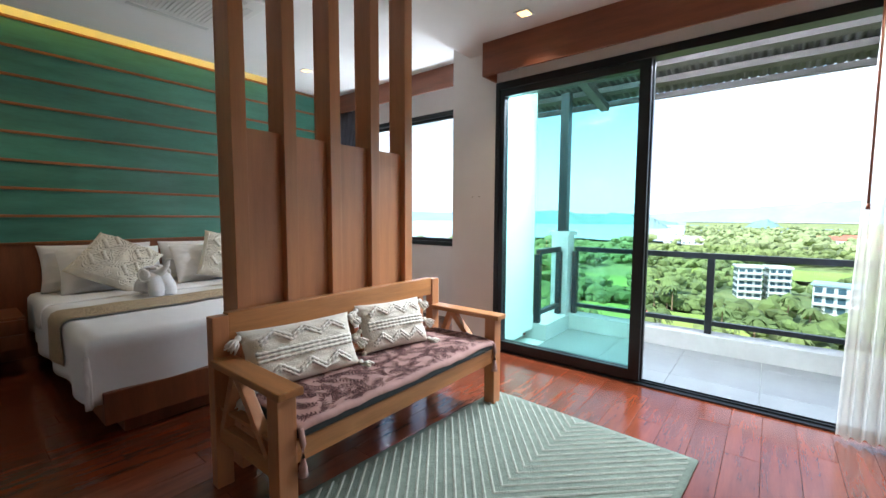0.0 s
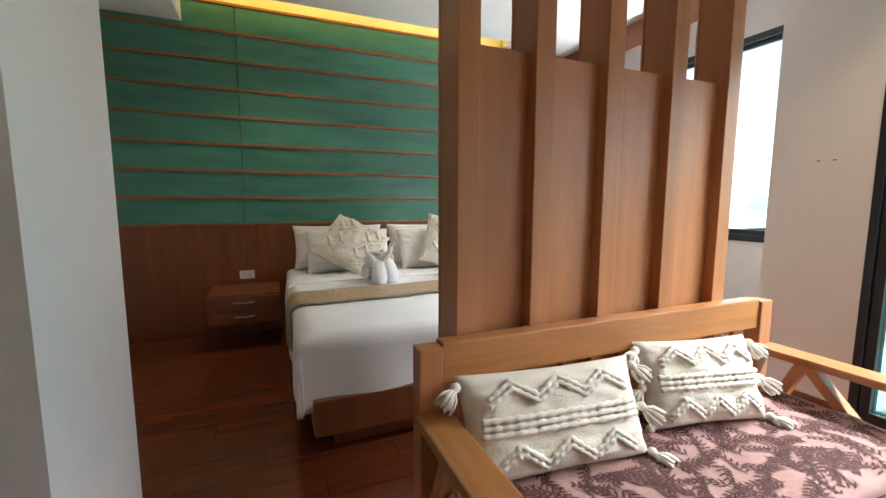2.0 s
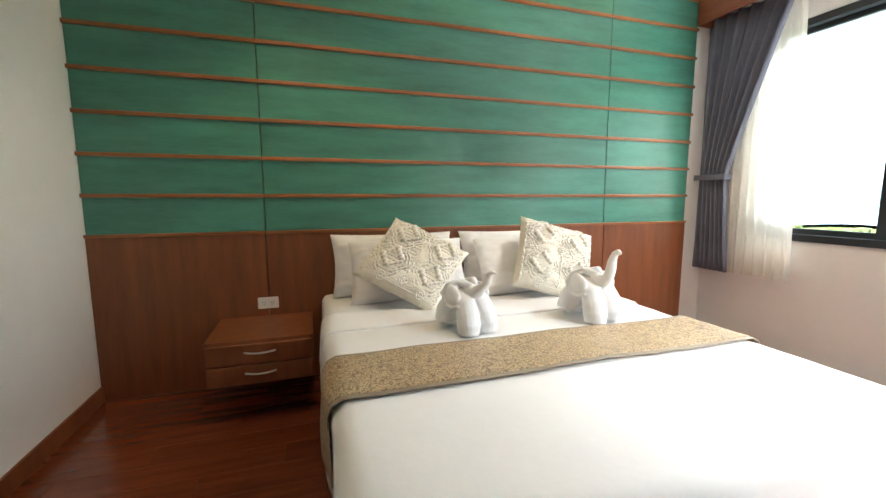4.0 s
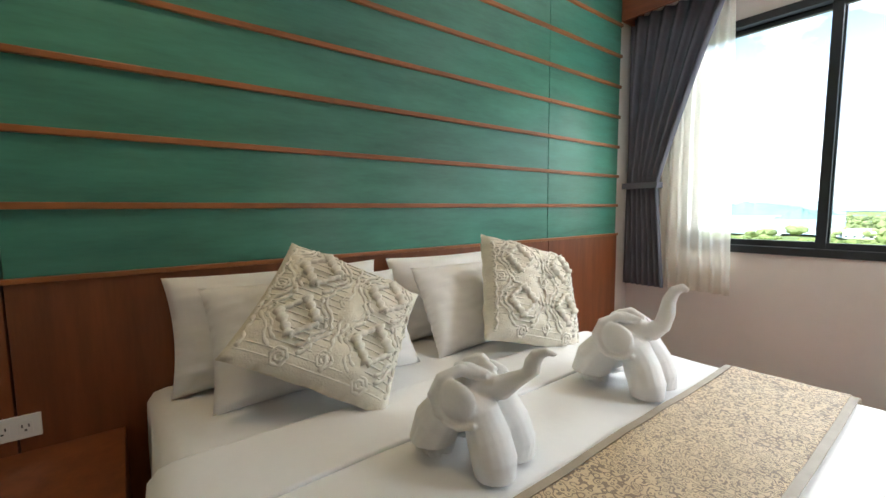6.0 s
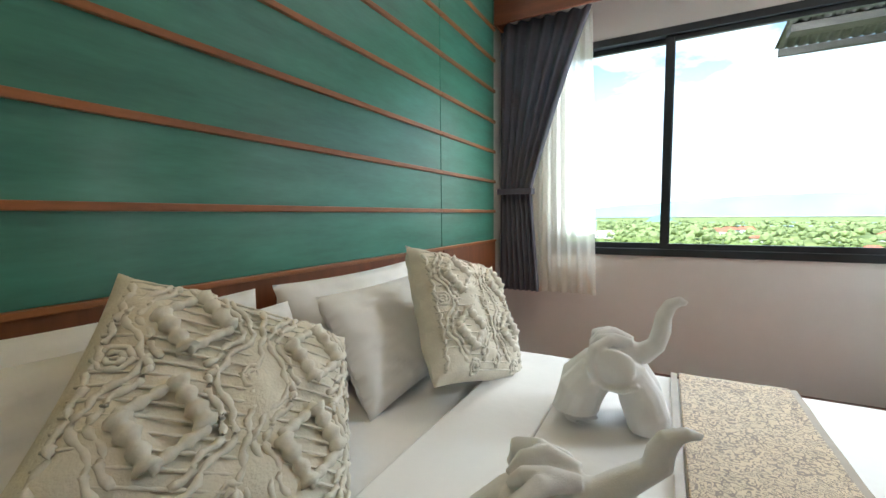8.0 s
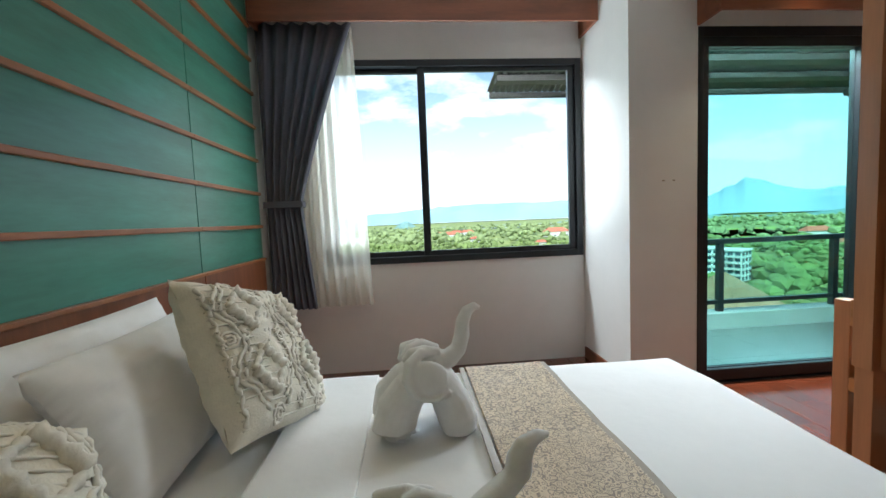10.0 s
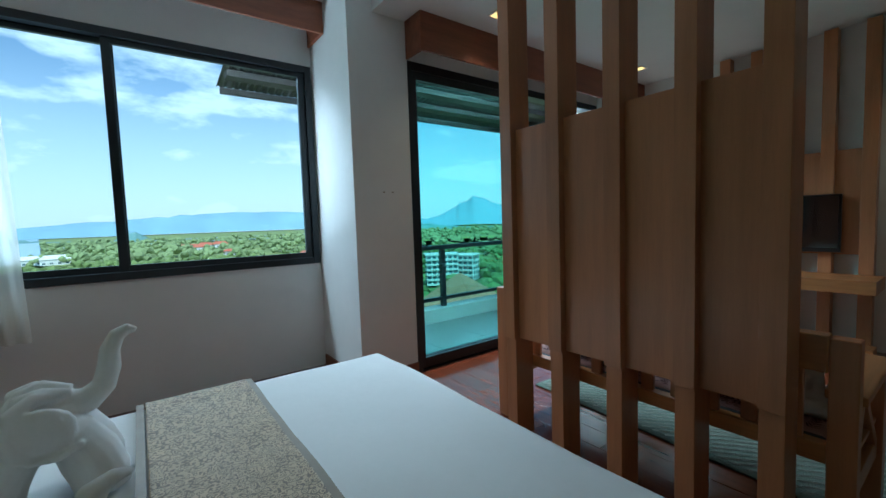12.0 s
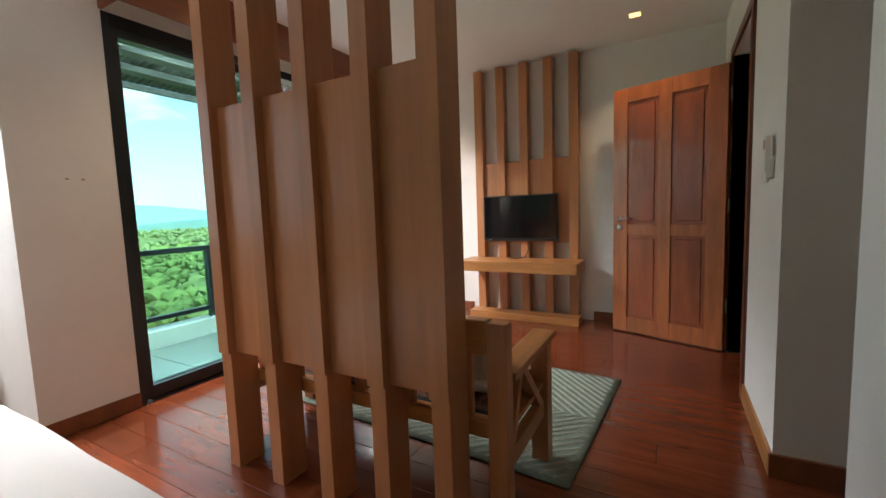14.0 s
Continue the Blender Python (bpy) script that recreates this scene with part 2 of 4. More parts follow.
def beam(bm, a, b, w, d, bevel=0.004):
    """A bar from a to b, w across and d deep."""
    a, b = Vector(a), Vector(b)
    q = (b - a).to_track_quat("Z", "X").to_matrix().to_4x4()
    add_box(bm, (-w / 2, -d / 2, 0), (w / 2, d / 2, (b - a).length), bevel, Matrix.Translation(a) @ q)


def lathe(bm, rings, seg=20, m=None):
    """A turned shape from (radius, z) rings, closed at both ends."""
    rows = []
    for r, z in rings:
        row = []
        for k in range(seg):
            v = Vector((r * math.cos(2 * math.pi * k / seg), r * math.sin(2 * math.pi * k / seg), z))
            row.append(bm.verts.new(m @ v if m is not None else v))
        rows.append(row)
    for a, b in zip(rows, rows[1:]):
        for k in range(seg):
            bm.faces.new((a[k], a[(k + 1) % seg], b[(k + 1) % seg], b[k]))
    bm.faces.new(rows[0][::-1])
    bm.faces.new(rows[-1])


def tube(bm, pts, radii, seg=12):
    """A round tube along points, with a radius for each."""
    rows = []
    pts = [Vector(p) for p in pts]
    for i, p in enumerate(pts):
        d = (pts[min(i + 1, len(pts) - 1)] - pts[max(i - 1, 0)]).normalized()
        q = d.to_track_quat("Z", "Y").to_matrix()
        r = radii[i] if isinstance(radii, (list, tuple)) else radii
        rows.append([bm.verts.new(p + q @ Vector((r * math.cos(2 * math.pi * k / seg), r * math.sin(2 * math.pi * k / seg), 0))) for k in range(seg)])
    for a, b in zip(rows, rows[1:]):
        for k in range(seg):
            bm.faces.new((a[k], a[(k + 1) % seg], b[(k + 1) % seg], b[k]))
    bm.faces.new(rows[0][::-1])
    bm.faces.new(rows[-1])


def sheet(bm, f, nu, nv, closed=False):
    """A grid of points f(u, v), u and v from 0 to 1."""
    g = [[bm.verts.new(f(i / nu, j / nv)) for j in range(nv + 1)] for i in range(nu + 1)]
    for i in range(nu):
        for j in range(nv):
            bm.faces.new((g[i][j], g[i + 1][j], g[i + 1][j + 1], g[i][j + 1]))


def part(name, bm, material, parent=None, label="", smooth=False):
    me = bpy.data.meshes.new(name)
    bmesh.ops.recalc_face_normals(bm, faces=bm.faces)
    bm.to_mesh(me)
    bm.free()
    for mm in (material if isinstance(material, (list, tuple)) else [material]):
        me.materials.append(mm)
    if smooth:
        for p in me.polygons:
            p.use_smooth = True
    ob = new(name, me)
    if parent is not None:
        ob.parent = parent
    if label:
        ob["label"] = label
    return ob


def thing(name, label, category, group="", at=(0, 0, 0), turn=0):
    ob = new(name)
    ob.empty_display_size = 0.1
    ob.matrix_basis = pose(*at, 0, 0, turn)
    return tagged(ob, label, category, group)


def setting(name, bm, material, label, category="wall", smooth=False):
    return tagged(part(name, bm, material, smooth=smooth), label, category, kind="structure")


def solid(ob, t, offset=0):
    md = ob.modifiers.new("thickness", "SOLIDIFY")
    md.thickness, md.offset = t, offset
    return ob


# ---- the rooms ----
H1, H2 = 2.60, 2.78
XW, XE = -5.12, 0.82
YS, YD, YN = 0.016, 3.225, 3.92
YBACK = -0.64
setting("wall_west", boxes(((XW - 0.2, YBACK - 0.2, 0), (XW - 0.02, YN + 0.2, 3.1))), WALL, "white painted wall behind the green boards")
setting("wall_east", boxes(((XE, YS - 1.6, 0), (XE + 0.2, YN + 0.2, 2.9))), WALL, "white painted wall behind the television")
# window wall of the bedroom, with the opening for the window
WX0, WX1, WZ0, WZ1 = -4.72, -2.66, 0.85, 2.405
setting("wall_north", boxes(((XW - 0.02, YN, 0), (WX0, YN + 0.2, 3.1)), ((WX0, YN, 0), (WX1, YN + 0.2, WZ0)), ((WX0, YN, WZ1), (WX1, YN + 0.2, 3.1)), ((WX1, YN, 0), (-2.652, YN + 0.2, 3.1))), WALL, "white wall round the bedroom window")
setting("column", boxes(((-2.65, YD, 0), (-2.19, 3.80, 3.1)), ((-2.65, 3.80, 0), (-2.24, YN + 0.2, 3.1))), WALL, "white square column between window and balcony door", "column")
DX1, DZ1 = 0.42, 2.33
setting("wall_door", boxes(((-2.19, YD, DZ1), (DX1, YD + 0.2, 3.1)), ((DX1, YD, 0), (XE, YD + 0.2, 3.1))), WALL, "white wall over and beside the balcony door")
# south wall with the doorway and the passage
OX0, OX1, OZ = -0.56, 0.27, 2.16
setting("wall_south", boxes(((-1.357, YS - 0.12, 0), (OX0, YS, 2.9)), ((OX0, YS - 0.12, OZ), (OX1, YS, 2.9)), ((OX1, YS - 0.12, 0), (XE, YS, 2.9)),
                            ((-2.76, YS - 0.12, 0), (-2.20, YS + 0.024, 3.1)), ((-2.20, YS - 0.12, 2.3), (-1.357, YS, 2.9))), WALL, "white wall with the entrance door and a passage")
setting("wall_passage", boxes(((-2.32, YS - 1.4, 0), (-2.20, YS - 0.12, 2.9)), ((-1.357, YS - 1.4, 0), (-1.237, YS - 0.12, 2.9)), ((-2.32, YS - 1.52, 0), (-1.237, YS - 1.4, 2.9))), WALL, "white walls of a short side passage")
setting("wall_hall", boxes(((-0.95, YS - 1.6, 0), (XE, YS - 1.5, 2.9)), ((-1.05, YS - 1.6, 0), (-0.95, YS - 0.12, 2.9))), WALL, "plain walls of the entrance hall")
setting("wall_bedside", boxes(((XW - 0.02, YBACK - 0.15, 0), (-2.76, YBACK, 3.1)), ((-2.76, YBACK - 0.15, 0), (-2.64, YS - 0.12, 3.1))), WALL, "white side wall of the bed recess")
# ceilings
XS = -2.46
setting("ceiling", boxes(((XS, -1.6, H1), (XE + 0.2, YD + 0.2, H1 + 0.5))), CEIL, "white plaster ceiling over the sitting area", "ceiling")
setting("ceiling_bedroom", boxes(((-4.93, -0.1, H2), (XS, YN + 0.2, H2 + 0.2)), ((XW, 2.84, H2), (-4.93, YN + 0.2, H2 + 0.2)), ((XW, YBACK - 0.2, 2.575), (XS, -0.1, H2 + 0.3)),
                                 ((XW - 0.02, -0.1, H2 + 0.16), (-4.80, 2.9, H2 + 0.30))), CEIL, "raised white plaster ceiling over the bed", "ceiling")
setting("floor_slab", boxes(((XW - 0.2, -1.9, -0.25), (XE + 0.2, YD + 0.06, -0.02)), ((XW - 0.2, YD + 0.06, -0.25), (-2.46, YN + 0.2, -0.02))), GAP, "dark slab under the parquet", "floor")
led = tagged(part("led_strip", boxes(((-4.95, -0.05, H2 + 0.06), (-4.932, 2.80, H2 + 0.10)), bevel=0.004), COVE), "amber light strip hidden in the ceiling slot", "light strip")

# baseboards
BB = WAINS
for nm, lo, hi in (("baseboard_column", (-2.664, YD - 0.014, 0), (-2.19, YD, 0.09)), ("baseboard_column_side", (-2.664, YD, 0), (-2.65, YN - 0.014, 0.09)),
                   ("baseboard_entrance", (-1.357, YS, 0), (OX0 - 0.06, YS + 0.014, 0.10)), ("baseboard_passage", (-1.371, YS - 0.9, 0), (-1.357, YS + 0.014, 0.10)), ("baseboard_east", (XE - 0.014, YS, 0), (XE, 1.05, 0.09)),
                   ("baseboard_bedside", (-5.08, YBACK, 0), (-2.76, YBACK + 0.014, 0.09)), ("baseboard_wall_end", (-2.76, YS + 0.024, 0), (-2.20, YS + 0.036, 0.09)), ("baseboard_east_far", (XE - 0.014, 2.35, 0), (XE, YD, 0.09))):
    setting(nm, boxes((lo, hi), bevel=0.003), TEAKX if "entr" in nm else BB, "stained wooden skirting board", "baseboard")

# ---- green board wall ----
gwall = tagged(new("green_board_wall"), "green stained boards over a red-brown wooden wainscot", "wall panelling", kind="structure")
cols = [YBACK, 0.28, 2.793, 3.64]
part("backing", boxes(((XW - 0.0195, YBACK + 0.001, 0), (XW - 0.0125, 3.639, 2.75))), GAP, gwall, "dark backing seen in the joints")
rails = [1.182 + 0.2245 * k for k in range(8)]
zz = [0.962] + rails
for k in range(8):
    for a, b in zip(cols, cols[1:]):
        part("board", boxes(((XW - 0.012, a + 0.003, zz[k] + 0.004), (-5.088, b - 0.003, min(zz[k + 1], 3.0) - 0.004)), bevel=0.002), GREEN, gwall)
for a, b in zip(cols, cols[1:]):
    part("wainscot", boxes(((XW - 0.012, a + 0.003, 0.0), (-5.075, b - 0.003, 0.95)), bevel=0.002), WAINS, gwall, "red-brown veneered wainscot")
    part("cap_rail", boxes(((XW - 0.012, a, 0.95), (-5.065, b, 0.966)), bevel=0.003), RAIL, gwall, "rounded wooden cap")
for z in rails:
    for a, b in zip(cols, cols[1:]):
        part("rail", boxes(((XW - 0.012, a, z - 0.011), (-5.072, b, z + 0.011)), bevel=0.004), RAIL, gwall)


# ---- windows and balcony door ----
def window_frame(parent, x0, x1, z0, z1, y, w, d):
    part("frame", boxes(((x0, y, z0), (x0 + w, y + d, z1)), ((x1 - w, y, z0), (x1, y + d, z1)), ((x0 + w, y, z0), (x1 - w, y + d, z0 + w)), ((x0 + w, y, z1 - w), (x1 - w, y + d, z1)), bevel=0.003), ALU, parent)


win = tagged(new("window_1"), "black aluminium sliding window beside the bed", "window", kind="structure")
window_frame(win, WX0, WX1, WZ0, WZ1, YN - 0.012, 0.05, 0.10)
for x0, x1, dy in ((WX0 + 0.05, -3.89, 0.05), (-3.95, WX1 - 0.05, 0.015)):
    sash = part("sash", boxes(((x0, YN + dy, WZ0 + 0.05), (x0 + 0.05, YN + dy + 0.03, WZ1 - 0.05)), ((x1 - 0.05, YN + dy, WZ0 + 0.05), (x1, YN + dy + 0.03, WZ1 - 0.05)),
                              ((x0 + 0.05, YN + dy, WZ0 + 0.05), (x1 - 0.05, YN + dy + 0.03, WZ0 + 0.09)), ((x0 + 0.05, YN + dy, WZ1 - 0.085), (x1 - 0.05, YN + dy + 0.03, WZ1 - 0.05)), bevel=0.002), ALU, win)
    pane = part("pane", boxes(((x0 + 0.045, YN + dy + 0.012, WZ0 + 0.085), (x1 - 0.045, YN + dy + 0.018, WZ1 - 0.08))), CLEAR, sash)
    pane.visible_shadow = False

slider = tagged(new("door_balcony"), "black aluminium sliding balcony door, one half open", "sliding door", kind="structure")
part("frame", boxes(((-2.19, YD - 0.005, 0), (-2.155, YD + 0.11, DZ1)), ((DX1 - 0.065, YD - 0.005, 0), (DX1, YD + 0.11, DZ1)), ((-2.155, YD - 0.005, DZ1 - 0.06), (DX1 - 0.065, YD + 0.11, DZ1)), bevel=0.003), ALU, slider)
part("track", boxes(((-2.125, YD - 0.005, -0.02), (DX1 - 0.065, YD + 0.11, 0.012)), ((-2.125, YD + 0.03, 0.012), (DX1 - 0.065, YD + 0.036, 0.024)), ((-2.125, YD + 0.075, 0.012), (DX1 - 0.065, YD + 0.081, 0.024))), ALU, slider)
for x0, x1, dy in ((-2.152, -0.965, 0.052), (-2.150, -0.975, 0.008)):
    leaf = part("sash", boxes(((x0, YD + dy, 0.025), (x0 + 0.04, YD + dy + 0.035, DZ1 - 0.06)), ((x1 - 0.075, YD + dy, 0.025), (x1, YD + dy + 0.035, DZ1 - 0.06)),
                              ((x0 + 0.04, YD + dy, 0.025), (x1 - 0.075, YD + dy + 0.035, 0.10)), ((x0 + 0.04, YD + dy, DZ1 - 0.12), (x1 - 0.075, YD + dy + 0.035, DZ1 - 0.06)), bevel=0.002), ALU, slider)
    pane = part("pane", boxes(((x0 + 0.035, YD + dy + 0.014, 0.095), (x1 - 0.07, YD + dy + 0.020, DZ1 - 0.115))), TEAL if dy > 0.03 else CLEAR, leaf, "teal tinted pane" if dy > 0.03 else "")
    pane.visible_shadow = False


def pelmet(x0, x1, y0, y1, z0, z1):
    ob = thing("pelmet", "long red-brown wooden curtain box under the ceiling", "pelmet")
    part("front_board", boxes(((x0, y0, z0), (x1, y0 + 0.02, z1)), bevel=0.003), PELM, ob)
    part("underside", boxes(((x0 + 0.022, y0 + 0.02, z0 + 0.03), (x1 - 0.022, y0 + 0.07, z0 + 0.042))), PELM, ob)
    part("end_board", boxes(((x0, y0 + 0.02, z0), (x0 + 0.02, y1, z1)), bevel=0.002), PELM, ob)
    part("end_board", boxes(((x1 - 0.02, y0 + 0.02, z0), (x1, y1, z1)), bevel=0.002), PELM, ob)
    part("curtain_track", boxes(((x0 + 0.03, y0 + 0.09, z0 + 0.06), (x1 - 0.03, y0 + 0.12, z0 + 0.085)), bevel=0.004), PLAST, ob, "white curtain track")
    return ob


pelmet(-5.08, -2.652, 3.62, YN, 2.555, H2)
pelmet(-2.20, XE - 0.002, 3.02, YD - 0.002, 2.335, H1)


# ---- partition ----
screen = thing("wooden_partition", "teak room divider of tall posts with boards between them", "room divider")
PY = [0.988, 1.240, 1.512, 1.800, 2.090]
for y in PY:
    part("post", boxes(((-2.31, y, 0), (-2.180, y + 0.068, H1)), bevel=0.003), TEAKV, screen)
    part("cover_strip", boxes(((-2.322, y - 0.002, 0.535), (-2.3105, y + 0.070, H1)), bevel=0.002), TEAKV, screen)
for y, y2 in zip(PY, PY[1:]):
    part("board", boxes(((-2.282, y + 0.068, 0.535), (-2.220, y2, 1.600)), bevel=0.002), TEAKV, screen)


# ---- bench ----
def scatter_cloth(x0, x1, y0, y1, z, drop):
    bm = bmesh.new()

    def f(u, v):
        x, y = x0 + (x1 - x0) * u, y0 + (y1 - y0) * v
        h = 0.010 * noise.noise((x * 5, y * 5, 0)) + 0.006 * noise.noise((x * 14, y * 14, 3))
        edge = min(u, 1 - u) * (x1 - x0)
        return (x, y, z + h - (0.02 if edge < 0.012 else 0))
    sheet(bm, f, 24, 60)
    return bm


BX0, BX1, BY0, BY1 = -2.174, -1.605, 0.850, 2.365
bench = thing("wooden_bench", "teak bench with slatted back and braced arms", "bench")
for y in (BY0, BY1 - 0.07):
    part("back_post", boxes(((BX0, y, 0), (BX0 + 0.06, y + 0.07, 0.760)), bevel=0.005), TEAKV, bench)
    part("front_leg", boxes(((BX1 - 0.075, y, 0), (BX1, y + 0.075, 0.552)), bevel=0.005), TEAKV, bench)
    part("arm", boxes(((BX0 + 0.055, y - 0.012, 0.552), (BX1 + 0.03, y + 0.088, 0.582)), bevel=0.006), TEAKX, bench)
    part("side_rail", boxes(((BX0 + 0.06, y + 0.015, 0.22), (BX1 - 0.075, y + 0.055, 0.29)), bevel=0.004), TEAKX, bench)
    for xa, xb in ((BX0 + 0.09, BX0 + 0.20), (BX1 - 0.11, BX0 + 0.21)):
        bm = bmesh.new()
        beam(bm, (xa, y + 0.035, 0.29), (xb, y + 0.035, 0.552), 0.035, 0.045)
        part("brace", bm, TEAKV, bench)
part("top_rail", boxes(((BX0 - 0.004, BY0 + 0.07, 0.650), (BX0 + 0.05, BY1 - 0.07, 0.768)), bevel=0.006), TEAKY, bench)
part("lower_rail", boxes(((BX0, BY0 + 0.07, 0.36), (BX0 + 0.045, BY1 - 0.07, 0.42)), bevel=0.004), TEAKY, bench)
for k in range(11):
    y = BY0 + 0.13 + k * 0.120
    part("slat", boxes(((BX0 + 0.012, y, 0.42), (BX0 + 0.032, y + 0.05, 0.650)), bevel=0.003), TEAKV, bench)
part("front_rail", boxes(((BX1 - 0.05, BY0 + 0.075, 0.275), (BX1 - 0.015, BY1 - 0.07, 0.365)), bevel=0.005), TEAKY, bench)
part("seat", boxes(((BX0 + 0.05, BY0 + 0.02, 0.352), (BX1 - 0.052, BY1 - 0.02, 0.37)), bevel=0.003), TEAKY, bench)
pad = thing("seat_pad", "dark grey seat pad under a pink leaf-print cloth", "cushion")
part("pad", boxes(((BX0 + 0.055, BY0 + 0.08, 0.371), (BX1 + 0.0, BY1 - 0.08, 0.415)), bevel=0.012), PAD, pad, smooth=True)
solid(part("cloth", scatter_cloth(BX0 + 0.07, BX1 + 0.012, BY0 + 0.076, BY1 - 0.076, 0.428, 0), BATT, pad, "dusty pink cloth with dark leaf print", True), 0.004)


def leaf_print():
    """Fern sprigs printed on the seat cloth."""
    bm, r = bmesh.new(), random.Random(5)
    x0, x1, y0, y1 = BX0 + 0.085, BX1 - 0.004, BY0 + 0.09, BY1 - 0.09

    def put(x, y):
        h = 0.010 * noise.noise((x * 5, y * 5, 0)) + 0.006 * noise.noise((x * 14, y * 14, 3))
        return bm.verts.new((x, y, 0.4318 + h))

    def leaf(x, y, a, ln, wd):
        ring = [(0, 0), (0.3, 0.9), (0.65, 0.8), (1, 0), (0.65, -0.8), (0.3, -0.9)]
        pts = [(x + ln * u * math.cos(a) - wd * v * math.sin(a), y + ln * u * math.sin(a) + wd * v * math.cos(a)) for u, v in ring]
        if all(x0 < p < x1 and y0 < q < y1 for p, q in pts):
            bm.faces.new([put(p, q) for p, q in pts])
    for i in range(11):
        for k in range(28):
            x, y = x0 - 0.02 + i * 0.052 + r.uniform(-0.015, 0.015), y0 - 0.01 + k * 0.050 + r.uniform(-0.015, 0.015)
            a = r.uniform(0, 6.28)
            for n in range(7):
                a += 0.11
                x, y = x + 0.017 * math.cos(a), y + 0.017 * math.sin(a)
                leaf(x - 0.012 * math.cos(a), y - 0.012 * math.sin(a), a, 0.024, 0.0016)
                for sd in (-1, 1):
                    leaf(x, y, a + sd * 0.75, 0.034 - 0.003 * n, 0.0034)
    return bm


part("leaf_print", leaf_print(), BATL, pad, "dark brown fern print")
for y in (BY0 + 0.085, BY1 - 0.095):
    bm = bmesh.new()
    tube(bm, [(BX1 + 0.008, y, 0.415), (BX1 + 0.02, y, 0.36), (BX1 + 0.018, y, 0.31)], [0.010, 0.012, 0.008], 8)
    tube(bm, [(BX1 + 0.018, y, 0.31), (BX1 + 0.017, y, 0.27), (BX1 + 0.018, y, 0.24)], [0.007, 0.017, 0.020], 8)
    part("tassel", bm, BATT, pad, "hanging corner tassel", True)


# ---- cushions and pillows ----
def pillow_mesh(w, h, t, sag=0.0, seed=0, pinch=0.06, n=34):
    """A filled cushion standing in the xz plane, its base at z = 0."""
    bm = bmesh.new()
    for side in (1, -1):
        def f(u, v):
            a, b = 2 * u - 1, 2 * v - 1
            full = max(0.0, (1 - a ** 4) * (1 - b ** 4)) ** 0.55
            k = 1 - pinch * (1 - abs(b) ** 2) * abs(a) ** 3
            k2 = 1 - pinch * (1 - abs(a) ** 2) * abs(b) ** 3
            wr = 0.10 * t * noise.noise((a * 2.3 + seed, b * 2.3, side * 2.0 + seed)) * full
            rim = max(abs(a), abs(b)) ** 3
            wr += 0.10 * t * rim * noise.noise((a * 7 + seed, b * 7, 3.0 + side)) * (0.25 + full) + 0.05 * t * (1 - abs(noise.noise((a * 3.1 + seed, b * 5.2, side + seed))) * 4) * full * (rim > 0) * 0.5
            return (a * w / 2 * k, side * t / 2 * full + wr + sag * (b * 0.5 + 0.5) ** 2, (b * k2 + 1) * h / 2)
        sheet(bm, f, n, n)
    bmesh.ops.remove_doubles(bm, verts=bm.verts, dist=0.0008)
    return bm


def front_y(a, b, t):
    return -t / 2 * max(0.0, (1 - a ** 4) * (1 - b ** 4)) ** 0.55


